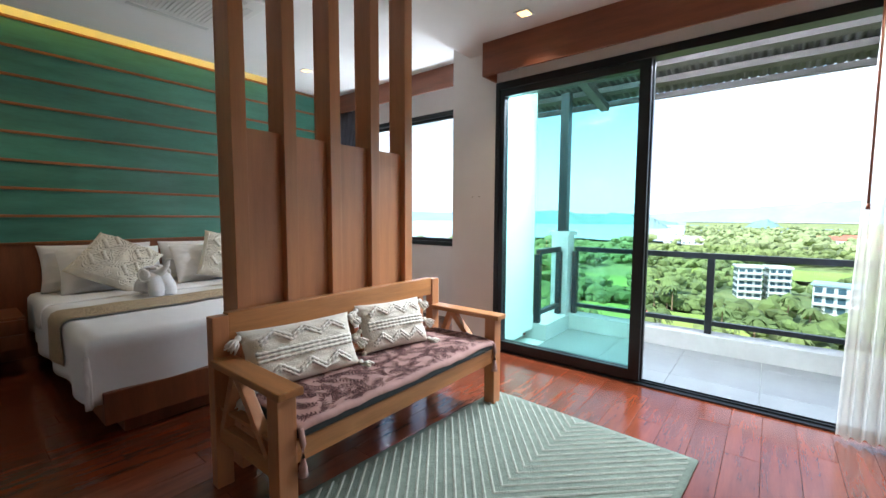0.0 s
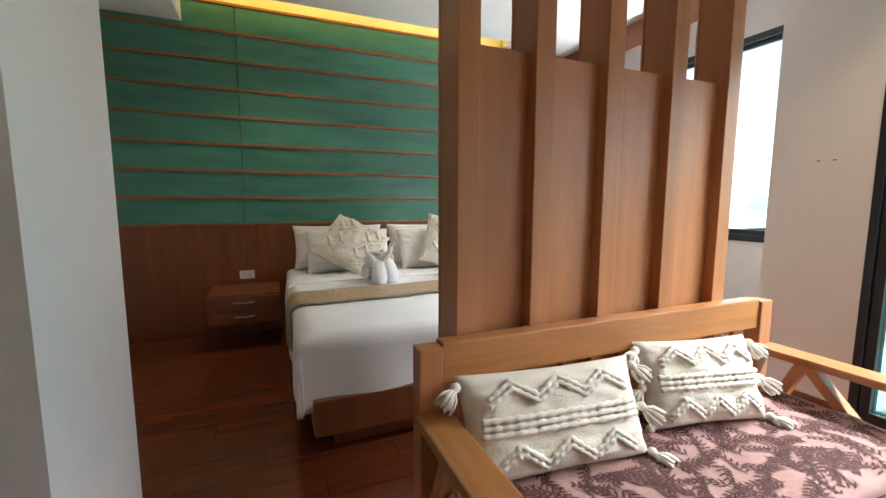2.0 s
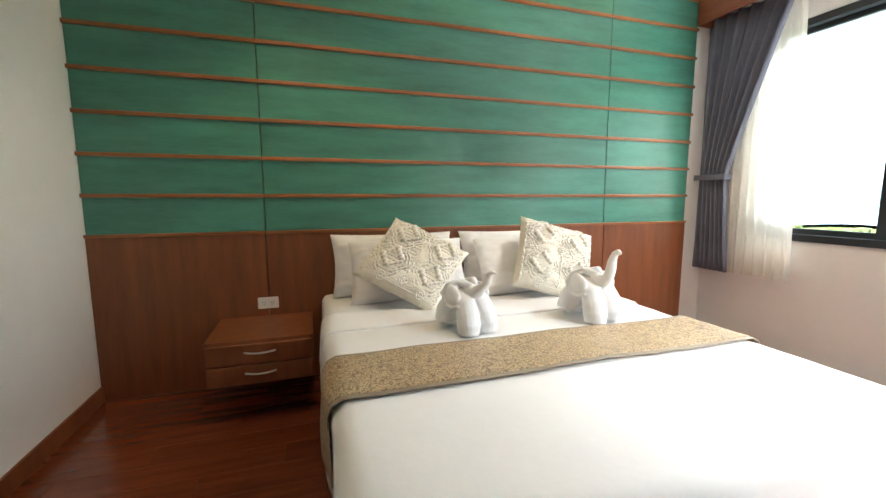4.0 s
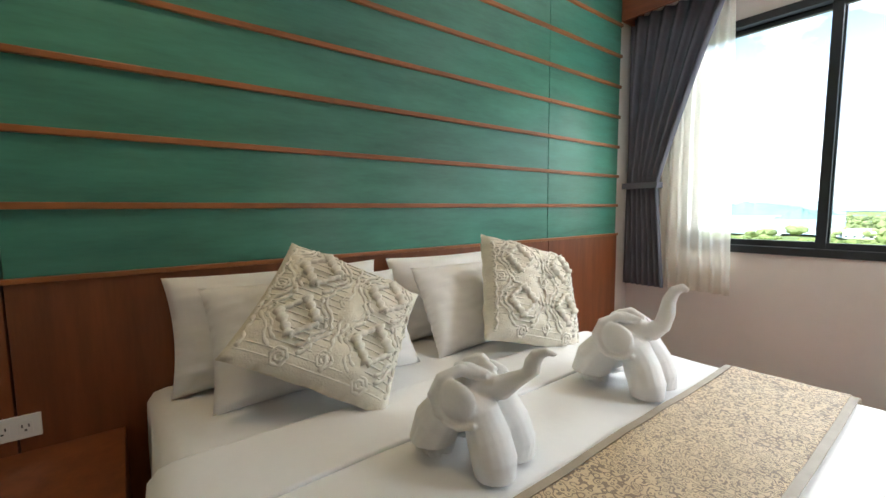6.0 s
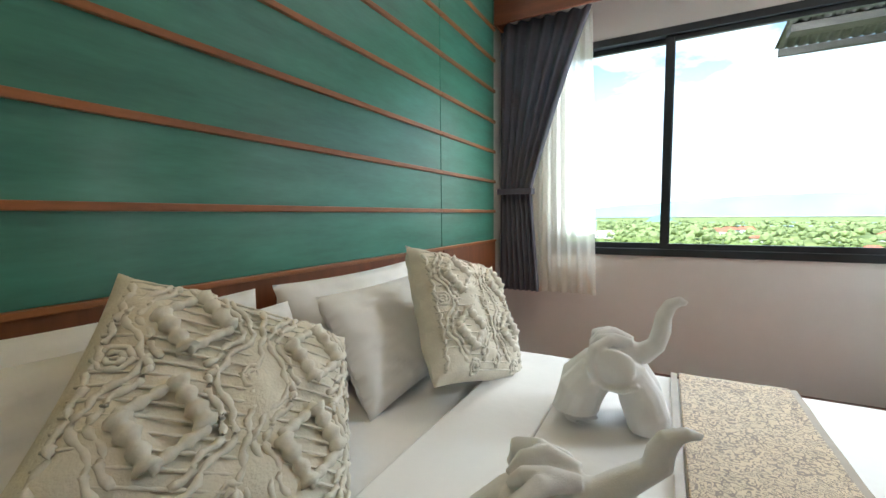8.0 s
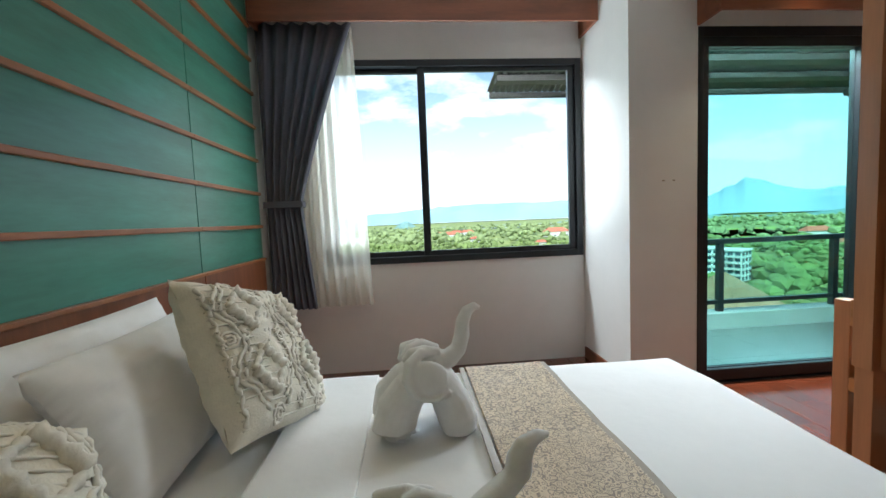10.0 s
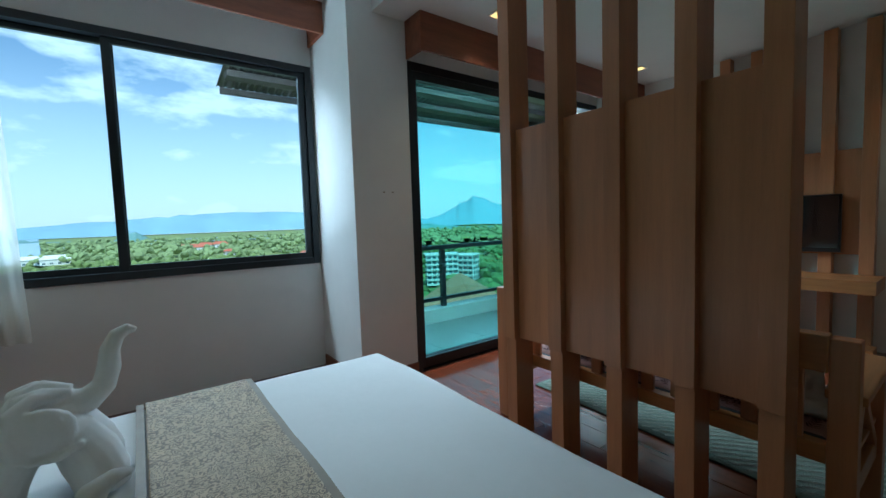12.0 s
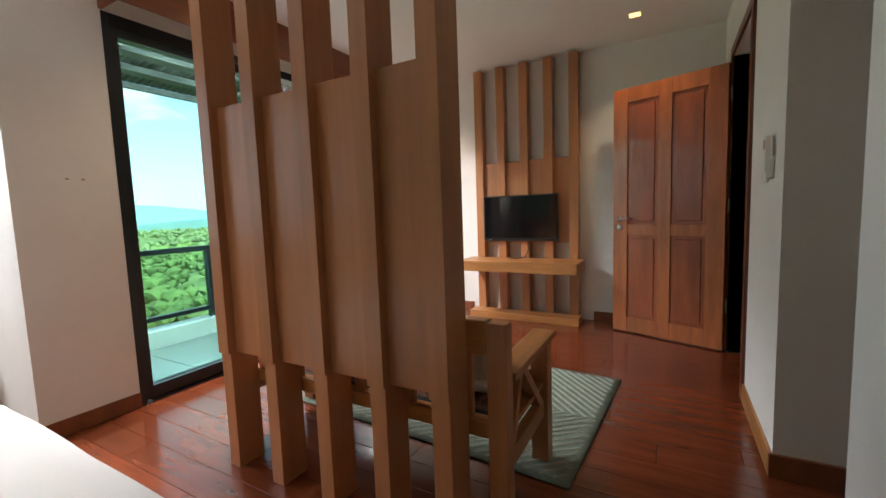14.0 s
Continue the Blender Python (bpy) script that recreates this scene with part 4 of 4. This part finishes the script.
# ---- ceiling fittings ----
def downlight(x, y, z, power):
    ob = thing("downlight", "small square warm ceiling downlight", "downlight", "downlights", at=(x, y, z))
    part("frame", boxes(((-0.055, -0.055, -0.006), (-0.04, 0.055, 0)), ((0.04, -0.055, -0.006), (0.055, 0.055, 0)), ((-0.04, -0.055, -0.006), (0.04, -0.04, 0)), ((-0.04, 0.04, -0.006), (0.04, 0.055, 0)), bevel=0.001), PLAST, ob)
    part("lens", boxes(((-0.04, -0.04, -0.004), (0.04, 0.04, -0.001))), WARM, ob, "glowing warm lens")
    lt = new("downlight_beam", bpy.data.lights.new("downlight_beam", "SPOT"))
    lt.data.energy, lt.data.color, lt.data.spot_size, lt.data.spot_blend, lt.data.shadow_soft_size = power, (1.0, 0.74, 0.45), radians(110), 0.7, 0.04
    lt.parent = ob
    lt.location = (0, 0, -0.03)


downlight(-1.70, 2.78, H1, LAMP)
downlight(0.25, 2.78, H1, LAMP)
downlight(0.27, 0.66, H1, LAMP)
downlight(-4.35, 2.80, H2, LAMP)
downlight(-4.35, 0.55, H2, LAMP)

acu = thing("ceiling_air_conditioner", "white cassette air conditioner in the bedroom ceiling", "air conditioner")
AX, AY = -3.73, 1.40
bm = boxes(((AX - 0.42, AY - 0.42, H2 - 0.03), (AX + 0.42, AY + 0.42, H2)), bevel=0.012)
part("panel", bm, PLAST, acu)
part("grille", boxes(*[((AX - 0.24, AY - 0.24 + k * 0.03, H2 - 0.036), (AX + 0.24, AY - 0.222 + k * 0.03, H2 - 0.03)) for k in range(16)]), PLAST, acu)
for lo, hi in (((-0.28, -0.36), (0.28, -0.31)), ((-0.28, 0.31), (0.28, 0.36)), ((-0.36, -0.28), (-0.31, 0.28)), ((0.31, -0.28), (0.36, 0.28))):
    part("louvre", boxes(((AX + lo[0], AY + lo[1], H2 - 0.034), (AX + hi[0], AY + hi[1], H2 - 0.03)), bevel=0.001), CONC, acu)

# ---- rug ----
rug = thing("rug", "sage green woven rug with pale diagonal stripes", "rug", at=(-1.16, 1.575, 0), turn=-3.5)
RW, RL = 0.60, 0.88


def rug_f(u, v):
    x, y = -RW + 2 * RW * u, -RL + 2 * RL * v
    return (x + 0.004 * noise.noise((y * 6, 1, 0)), y, 0.011 + 0.002 * noise.noise((x * 5, y * 5, 0)))


bm = bmesh.new()
sheet(bm, rug_f, 20, 30)
solid(part("weave", bm, RUGM, rug, "", True), 0.009, -1)
for sgn in (1, -1):
    k = -26
    while k < 27:
        c = k * 0.062
        bm = bmesh.new()
        pts = []
        for i in range(41):
            x = (-RW if sgn < 0 else 0.0) + (RW) * i / 40
            y = c + sgn * x * 1.1
            if abs(y) < RL - 0.02 and abs(x) < RW - 0.015:
                pts.append((x, y, 0.0135))
        if len(pts) > 3:
            row = []
            for p in pts:
                row.append((bm.verts.new((p[0], p[1] - 0.011, 0.0135)), bm.verts.new((p[0], p[1] + 0.011, 0.0135)), bm.verts.new((p[0], p[1], 0.0175))))
            for a, b in zip(row, row[1:]):
                bm.faces.new((a[0], b[0], b[2], a[2]))
                bm.faces.new((a[2], b[2], b[1], a[1]))
            part("stripe", bm, RUGL, rug)
        else:
            bm.free()
        k += 1

# ---- balcony ----
FZ, BYE = -0.11, 4.86
setting("balcony_slab", boxes(((-2.45, YD + 0.06, -0.5), (2.2, BYE + 0.12, FZ - 0.012))), CONC, "concrete balcony slab", "balcony")
bfloor = tagged(new("balcony_floor"), "pale grey glossy balcony tiles", "floor", kind="structure")
kerb = setting("balcony_kerb", boxes(((-2.45, BYE - 0.10, FZ - 0.012), (2.2, BYE + 0.12, 0.06)), ((-2.45, 4.13, FZ - 0.012), (-2.09, BYE - 0.10, 0.06)), bevel=0.008), CONC, "white concrete kerb under the railing", "kerb")
setting("balcony_side_wall", boxes(((2.0, YD + 0.2, -0.5), (2.2, BYE - 0.1, 3.2)), ((XE + 0.2, YD, -0.5), (2.0, YD + 0.2, 3.2))), CONC, "painted wall at the end of the balcony")
cpost = thing("corner_post", "dark steel post on a concrete pier at the balcony corner", "post")
part("pier", boxes(((-2.32, BYE - 0.12, 0.06), (-2.12, BYE + 0.08, 0.98)), bevel=0.008), CONC, cpost, "grey concrete pier")
part("pier_cap", boxes(((-2.34, BYE - 0.14, 0.98), (-2.10, BYE + 0.10, 1.03)), bevel=0.006), CONC, cpost)
part("shaft", boxes(((-2.27, BYE - 0.07, 1.03), (-2.17, BYE + 0.03, 2.62)), bevel=0.004), ALU, cpost)


def railing(name, a, b, n):
    ob = thing(name, "black metal balcony railing with glass panels", "railing", "balcony railings")
    a, b = Vector(a), Vector(b)
    for z, hgt in ((0.825, 0.055), (0.165, 0.045)):
        bm = bmesh.new()
        beam(bm, a + Vector((0, 0, z)), b + Vector((0, 0, z)), hgt, 0.05)
        part("rail", bm, ALU, ob)
    for k in range(n + 1):
        p = a.lerp(b, k / n)
        part("post", boxes(((p.x - 0.03, p.y - 0.03, 0.06), (p.x + 0.03, p.y + 0.03, 0.80)), bevel=0.003), ALU, ob)
    for k in range(n):
        p, q = a.lerp(b, k / n), a.lerp(b, (k + 1) / n)
        d = (q - p).normalized() * 0.03
        s = Vector((0.003, 0.003, 0))
        g = part("pane", boxes((tuple(p + d - s + Vector((0, 0, 0.19))), tuple(q - d + s + Vector((0, 0, 0.80))))), RAILG, ob)
        g.visible_shadow = False


railing("balcony_railing", (-2.07, BYE, 0), (1.97, BYE, 0), 3)
railing("balcony_railing", (-2.21, 4.16, 0), (-2.21, BYE - 0.15, 0), 1)

awn = thing("balcony_awning", "corrugated awning on dark timber purlins over the balcony", "awning")
AY0, AY1, AZ0, AZ1, AXL = YD + 0.2, 5.75, 2.98, 2.60, -3.05


def awn_z(y):
    return AZ0 + (AZ1 - AZ0) * (y - AY0) / (AY1 - AY0)


bm = bmesh.new()
sheet(bm, lambda u, v: (AXL + (2.3 - AXL) * u, AY0 + (AY1 - AY0) * v, awn_z(AY0 + (AY1 - AY0) * v) + 0.10 + 0.014 * math.sin(u * 5.35 / 0.075 * 2 * math.pi)), 560, 4)
solid(part("sheet", bm, ROOFS, awn, "", True), 0.004)
for k in range(7):
    y = AY0 + 0.08 + k * (AY1 - AY0 - 0.1) / 6
    bm = bmesh.new()
    beam(bm, (AXL + 0.03, y, awn_z(y) + 0.055), (2.2, y, awn_z(y) + 0.055), 0.065, 0.16 if k < 6 else 0.05)
    part("purlin", bm, ROOFU, awn)
for x in (-2.03, 1.6):
    bm = bmesh.new()
    beam(bm, (x, AY0 + 0.01, AZ0 - 0.03), (x, AY1 - 0.12, awn_z(AY1 - 0.12) - 0.03), 0.08, 0.10)
    part("rafter", bm, ROOFU, awn)

# ---- the land outside ----
GZ = -36.0
rng = random.Random(7)
LAND = mat("tropical_land", (0.20, 0.23, 0.07), 0.95, var=0.6, scale=0.02, dark=(0.07, 0.12, 0.04))
SEA = mat("calm_sea", (0.30, 0.42, 0.48), 0.25, var=0.1, scale=0.01)
# The hills' blue and teal base colours carry painted-in haze of distance.
HILL = mat("hills_painted_haze", (0.22, 0.34, 0.42), 1.0, var=0.15, scale=0.004)
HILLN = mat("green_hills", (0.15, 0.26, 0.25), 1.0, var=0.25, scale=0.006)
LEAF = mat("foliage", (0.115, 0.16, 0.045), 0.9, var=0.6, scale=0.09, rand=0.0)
# Middle and far crowns are paler: haze of distance painted into the leaf colour.
LEAFM = mat("foliage_light_haze", (0.145, 0.20, 0.06), 0.95, var=0.5, scale=0.05)
LEAFF = mat("foliage_painted_haze", (0.21, 0.265, 0.115), 1.0, var=0.3, scale=0.02)
FIELD = mat("bright_field", (0.24, 0.34, 0.06), 0.95, var=0.3, scale=0.03)
HOUSE = mat("white_render", (0.62, 0.63, 0.62), 0.8, var=0.12, scale=0.3)
PANEG = mat("blue_window_glass", (0.05, 0.10, 0.13), 0.15, var=0.2)
REDR = mat("red_tile_roof", (0.42, 0.13, 0.08), 0.8, var=0.3, scale=0.5)
THAT = mat("brown_thatch", (0.26, 0.17, 0.10), 0.95, var=0.3, scale=1.0, bump=0.3, bump_scale=8)


def polar(yaw, dist):
    """A place seen from the room at that bearing, counted left from north."""
    return -3.0 + -math.sin(radians(yaw)) * dist, 2.0 + math.cos(radians(yaw)) * dist


bm = bmesh.new()
RR = [0.05, 30, 60, 100, 150, 210, 290, 400, 550, 760, 1050, 1500, 2100, 3000, 4600]


def land_f(u, v):
    i = v * (len(RR) - 1)
    r = RR[int(round(i))]
    a = u * 2 * math.pi
    x, y = r * math.sin(a), r * math.cos(a)
    return (x, y, GZ + 2.5 * noise.noise((x * 0.008, y * 0.008, 0)) * min(1, r / 200))


sheet(bm, land_f, 96, len(RR) - 1)
setting("ground", bm, LAND, "green tropical plain far below the balcony", "ground", True)
bm = bmesh.new()


def sea_f(u, v):
    yaw = 8 + 80 * u
    d0 = 620 + 90 * math.sin(u * 9) + 60 * noise.noise((u * 14, 0, 0))
    x, y = polar(yaw, d0 + (4200 - d0) * v ** 2)
    return (x, y, GZ + 3.2)


sheet(bm, sea_f, 60, 10)
setting("water", bm, SEA, "pale bay with wooded islands", "sea", True)
for yaw0, yaw1, d, nm in ((-20, 8, 1300, "lagoon"), (-30, 14, 1750, "lagoon")):
    bm = bmesh.new()
    sheet(bm, lambda u, v: (*polar(yaw0 + (yaw1 - yaw0) * u, d + (70 + 110 * abs(noise.noise((u * 8, d, 0)))) * v), GZ + 3.0), 30, 2)
    setting(nm, bm, SEA, "strip of pale water across the plain", "water", True)


def ridge(name, yaw0, yaw1, dist, peaks, depth, material, label, seed):
    """A hill range: peaks are (bearing, height, width in degrees)."""
    bm = bmesh.new()

    def f(u, v):
        yaw = yaw0 + (yaw1 - yaw0) * u
        x, y = polar(yaw, dist + depth * v)
        h = sum(hh * math.exp(-((yaw - p) / w) ** 2) for p, hh, w in peaks)
        end = min(1, u / 0.05, (1 - u) / 0.05)
        h = (h * (1 + 0.10 * noise.noise((yaw * 0.9, seed, 0))) + 6 * noise.noise((yaw * 2.5, seed, 1))) * end
        return (x, y, GZ + max(0, h) * math.sin(math.pi * min(1, v * 0.9 + 0.02)) - 2)
    sheet(bm, f, 160, 8)
    setting(name, bm, material, label, "hills", True)


ridge("hills_far", 60, -130, 4000, [(45, 95, 20), (2, 110, 14), (-12, 130, 10), (-26, 150, 9), (-50, 130, 8), (-66, 250, 10), (-85, 260, 16), (-110, 260, 18)], 500, HILL, "hills on the horizon, blue haze painted into their colour", 3)
ridge("mountain", -30, -62, 2700, [(-41.3, 36, 1.0), (-42, 100, 3.4), (-38.8, 30, 1.6), (-43, 75, 6), (-36, 55, 4), (-50, 110, 4)], 500, HILL, "mountain with a pointed summit, blue haze painted into its colour", 5)
ridge("headland", 4, 32, 2300, [(24, 75, 5), (15, 60, 5), (30, 45, 3)], 260, HILLN, "wooded headland across the bay", 9)
ridge("island", 9, 14, 1500, [(11.5, 34, 1.6)], 120, HILLN, "small wooded island in the bay", 12)
ridge("island", -2, 3, 1700, [(0.5, 36, 1.5)], 120, HILLN, "small wooded island in the bay", 14)
ridge("hills_mid", -18, -100, 1900, [(-30, 40, 8), (-60, 95, 9), (-80, 120, 12)], 300, HILLN, "low green hills behind the plain", 15)

setting("building_below", boxes(((XW - 0.2, -1.9, GZ - 4), (2.2, BYE + 0.12, -0.52))), CONC, "plain lower storeys of the hotel under the room", "building")

# clearings
for yaw, d, w, l in ((12, 150, 30, 22), (20, 250, 40, 20), (-4, 330, 60, 30), (-36, 640, 170, 90), (-44, 760, 200, 90), (-28, 560, 120, 60), (5, 470, 90, 40)):
    x, y = polar(yaw, d)
    bm = bmesh.new()
    sheet(bm, lambda u, v: (x + (u - 0.5) * 2 * w + 4 * noise.noise((u * 5, v * 5, yaw)), y + (v - 0.5) * 2 * l + 4 * noise.noise((u * 5, v * 5, yaw + 9)), GZ + 2.6), 14, 8)
    setting("field", bm, FIELD, "bright green open field", "field", True)

# woods: many rough crowns joined in one mesh for each belt
ICO = bmesh.new()
bmesh.ops.create_icosphere(ICO, subdivisions=1, radius=1)
IV = np.array([v.co[:] for v in ICO.verts])
IF = np.array([[v.index for v in f.verts] for f in ICO.faces])
ICO.free()


def wood(name, n, r0, r1, size, clumps, label, leaf, keep=lambda yaw, d: True):
    vs, fs = [], []
    count = 0
    for k in range(n):
        yaw = rng.uniform(-80, 62)
        d = math.sqrt(rng.uniform(r0 * r0, r1 * r1))
        if not keep(yaw, d):
            continue
        x, y = polar(yaw, d)
        s = size * rng.uniform(0.6, 1.35)
        for c in range(clumps):
            o = np.array([rng.gauss(0, 0.55), rng.gauss(0, 0.55), rng.uniform(0.35, 1.25)]) * s
            q = s * rng.uniform(0.4, 0.75)
            jit = np.array([rng.uniform(0.7, 1.3) for _ in range(len(IV))])[:, None]
            vs.append(IV * jit * np.array([q, q, q * 0.75]) + o + np.array([x, y, GZ + 1.0]))
            fs.append(IF + count)
            count += len(IV)
    me = bpy.data.meshes.new(name)
    me.from_pydata(np.concatenate(vs).tolist(), [], np.concatenate(fs).tolist())
    me.materials.append(leaf)
    tagged(new(name, me), label, "trees", kind="stuff")


def clear(yaw, d):
    if yaw > 8 and d > 600:
        return False
    for yy, dd, w in ((12, 150, 24), (20, 250, 26), (-4, 330, 40), (0, 225, 20), (-36.5, 235, 28), (-6.4, 205, 16), (-39, 68, 16)):
        a, b = polar(yy, dd), polar(yaw, d)
        if math.hypot(a[0] - b[0], a[1] - b[1]) < w:
            return False
    return noise.noise((d * 0.012, yaw * 0.11, 3)) > -0.22 - (0.25 if d < 200 else 0)


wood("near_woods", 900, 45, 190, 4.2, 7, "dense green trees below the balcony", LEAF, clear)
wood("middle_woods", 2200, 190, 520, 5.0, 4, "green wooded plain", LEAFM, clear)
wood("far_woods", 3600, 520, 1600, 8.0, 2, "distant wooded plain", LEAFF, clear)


def palm(x, y, h):
    ob = thing("palm_tree", "coconut palm with drooping fronds", "palm tree", "palm trees", at=(x, y, GZ + 1))
    bm = bmesh.new()
    tube(bm, [(0, 0, 0), (0.3, 0.1, h * 0.5), (0.5, 0.2, h)], [0.28, 0.22, 0.16], 7)
    part("trunk", bm, THAT, ob)
    bm = bmesh.new()
    for k in range(16):
        a, up = k * 2.4, rng.uniform(0.3, 1.0)
        prev = None
        for i in range(6):
            s = i / 5
            r, z = 3.8 * s, 1.6 * up * s * 2 - 4.2 * s * s * (1.3 - up * 0.5)
            w = 0.55 * math.sin(math.pi * (0.15 + 0.85 * s)) + 0.03
            c = Vector((0.5 + r * math.cos(a), 0.2 + r * math.sin(a), h + z))
            sd = Vector((-math.sin(a), math.cos(a), 0)) * w
            row = (bm.verts.new(c - sd - Vector((0, 0, 0.2 * w))), bm.verts.new(c), bm.verts.new(c + sd - Vector((0, 0, 0.2 * w))))
            if prev:
                bm.faces.new((prev[0], prev[1], row[1], row[0]))
                bm.faces.new((prev[1], prev[2], row[2], row[1]))
            prev = row
    part("crown", bm, LEAF, ob)
    return ob


base_palm = palm(*polar(2, 95), 9)
for k in range(46):
    yaw, d = rng.uniform(-24, 24), rng.uniform(70, 190)
    copy_thing(base_palm, pose(*polar(yaw, d), GZ + rng.uniform(0.0, 2.5), 0, 0, rng.uniform(0, 360)))


def block(name, yaw, d, w, l, h, floors, bays, turn, label, roof=HOUSE):
    x, y = polar(yaw, d)
    ob = thing(name, label, "building", at=(x, y, GZ + 1), turn=turn)
    part("wall", boxes(((-w / 2, -l / 2, 0), (w / 2, l / 2, h))), HOUSE, ob)
    part("roof", boxes(((-w / 2 - 0.6, -l / 2 - 0.6, h), (w / 2 + 0.6, l / 2 + 0.6, h + 0.7))), roof, ob)
    fh, bw = h / floors, w / bays
    me = part("window", boxes(((-bw * 0.34, -0.15, 0.7), (bw * 0.34, 0.05, fh - 0.5))), PANEG, ob)
    sl = part("balcony", boxes(((-bw * 0.45, -1.2, 0), (bw * 0.45, 0, 0.22)), ((-bw * 0.45, -1.2, 0.22), (bw * 0.45, -1.1, 1.0))), HOUSE, ob)
    first = True
    for f in range(floors):
        for b in range(bays):
            p = (-w / 2 + bw * (b + 0.5), -l / 2, f * fh)
            for src in (me, sl):
                o = src if first else src.copy()
                if not first:
                    scene.collection.objects.link(o)
                    o.parent = ob
                o.location = p
            first = False
    n2 = max(2, int(l / bw))
    for f in range(floors):
        for b in range(n2):
            for sx, rz in ((-1, -90), (1, 90)):
                o = me.copy()
                scene.collection.objects.link(o)
                o.parent = ob
                o.matrix_basis = pose(sx * w / 2, -l / 2 + l / n2 * (b + 0.5), f * fh, 0, 0, rz)
    return ob


block("apartment_building", 1.1, 232, 9, 9, 14, 5, 3, 14, "pale grey apartment building among the trees")
block("apartment_building", -1.5, 236, 8, 9, 14, 5, 3, 14, "pale grey apartment building among the trees")
block("office_building", -6.4, 212, 13, 9, 11, 3, 4, -8, "white building with a light blue roof", mat("pale_blue_roof", (0.30, 0.45, 0.55), 0.5, var=0.1))
block("hotel_building", -36.3, 235, 18, 12, 17, 6, 6, -30, "white six-storey hotel with balconies")
block("hotel_wing", -39.5, 250, 16, 12, 15, 5, 5, -60, "white lower wing of the hotel")
for yaw, d, w in ((-5, 800, 24), (-6.5, 850, 26), (-3.8, 830, 20), (-8, 870, 26), (-6, 780, 18), (-24, 520, 14), (-25.5, 470, 12), (-31, 900, 20), (-15, 640, 16), (-9, 600, 14), (-18, 480, 11), (-50, 430, 24), (-55, 520, 26), (-47, 600, 30), (7, 640, 26), (9, 655, 24), (14, 560, 18), (-60, 400, 20), (-20, 700, 40), (11, 138, 9)):
    x, y = polar(yaw, d)
    ob = thing("house", "low house with a red tiled hip roof", "house", "houses on the plain", at=(x, y, GZ + 2), turn=rng.uniform(-40, 40))
    hh = 4 + w * 0.10
    part("wall", boxes(((-w / 2, -w / 5, 0), (w / 2, w / 5, hh))), HOUSE, ob)
    bm = bmesh.new()
    a, b, c, dd = [bm.verts.new(p) for p in ((-w / 2 - 1, -w / 5 - 1, hh), (w / 2 + 1, -w / 5 - 1, hh), (w / 2 + 1, w / 5 + 1, hh), (-w / 2 - 1, w / 5 + 1, hh))]
    e, g = bm.verts.new((-w / 3, 0, hh + w * 0.14 + 1)), bm.verts.new((w / 3, 0, hh + w * 0.14 + 1))
    for fc in ((a, b, g, e), (c, dd, e, g), (b, c, g), (dd, a, e), (dd, c, b, a)):
        bm.faces.new(fc)
    part("roof", bm, HOUSE if 6 < yaw < 16 and d > 300 else REDR, ob)
    for k in range(4):
        part("window", boxes(((-w / 2 + w * (k + 0.3) / 4, -w / 5 - 0.1, 1.2), (-w / 2 + w * (k + 0.7) / 4, -w / 5 + 0.1, 3.0))), PANEG, ob)
x, y = polar(-39, 66)
pav = thing("thatched_pavilion", "open pavilion with a pyramid thatched roof", "pavilion", at=(x, y, GZ + 1), turn=20)
bm = bmesh.new()
lathe(bm, [(10.5, 21.0), (10.2, 21.3), (5.5, 24.2), (0.4, 27.4)], 4, pose(0, 0, 0, 0, 0, 45))
part("roof", bm, THAT, pav)
part("wall", boxes(((-6.5, -6.5, 0), (6.5, 6.5, 21.1))), HOUSE, pav)

# ---- balcony tiles and parquet ----
def pieces(name, parent, material, x0, x1, y0, y1, w, l, z, gap, t, stagger, skip=lambda x, y: False):
    meshes = {}
    i = 0
    x = x0
    while x < x1 - 1e-4:
        ww = min(w, x1 - x)
        y = y0 - (l * ((i * stagger) % 1.0))
        while y < y1 - 1e-4:
            a, b = max(y, y0), min(y + l, y1)
            if b - a > 0.02 and not skip((x + ww / 2), (a + b) / 2):
                key = (round(ww, 3), round(b - a, 3))
                if key not in meshes:
                    bm = boxes(((-ww / 2 + gap, -(b - a) / 2 + gap, -t), (ww / 2 - gap, (b - a) / 2 - gap, 0)))
                    top = [e for e in bm.edges if all(v.co.z > -1e-6 for v in e.verts)]
                    bmesh.ops.bevel(bm, geom=top, offset=0.0015, segments=1, affect="EDGES")
                    me = bpy.data.meshes.new(name)
                    bm.to_mesh(me)
                    bm.free()
                    me.materials.append(material)
                    meshes[key] = me
                ob = new(name, meshes[key])
                ob.parent = parent
                ob.location = (x + ww / 2, (a + b) / 2, z)
            y += l
        x += w
        i += 1


pieces("tile", bfloor, BTILE, -2.09, 2.0, YD + 0.11, BYE - 0.10, 0.6, 0.6, FZ, 0.0012, 0.010, 0)
floor = tagged(new("floor"), "glossy red-brown hardwood parquet floor", "floor", kind="structure")


def off_floor(x, y):
    return (-4.9 < x < -3.3 and 1.2 < y < 1.7) or (x > -2.76 and y < -0.5)


pieces("plank", floor, PLANK, -5.07, -2.22, YBACK, YN, 0.15, 0.9, 0.0, 0.0006, 0.018, 0.37, off_floor)
pieces("plank", floor, PLANK, -2.22, XE, -0.6, YD - 0.006, 0.15, 0.9, 0.0, 0.0006, 0.018, 0.37, off_floor)
setting("floor_hall", boxes(((-2.20, -1.4, -0.02), (XE, -0.6, -0.002))), PLANK, "hardwood floor of the hall", "floor")
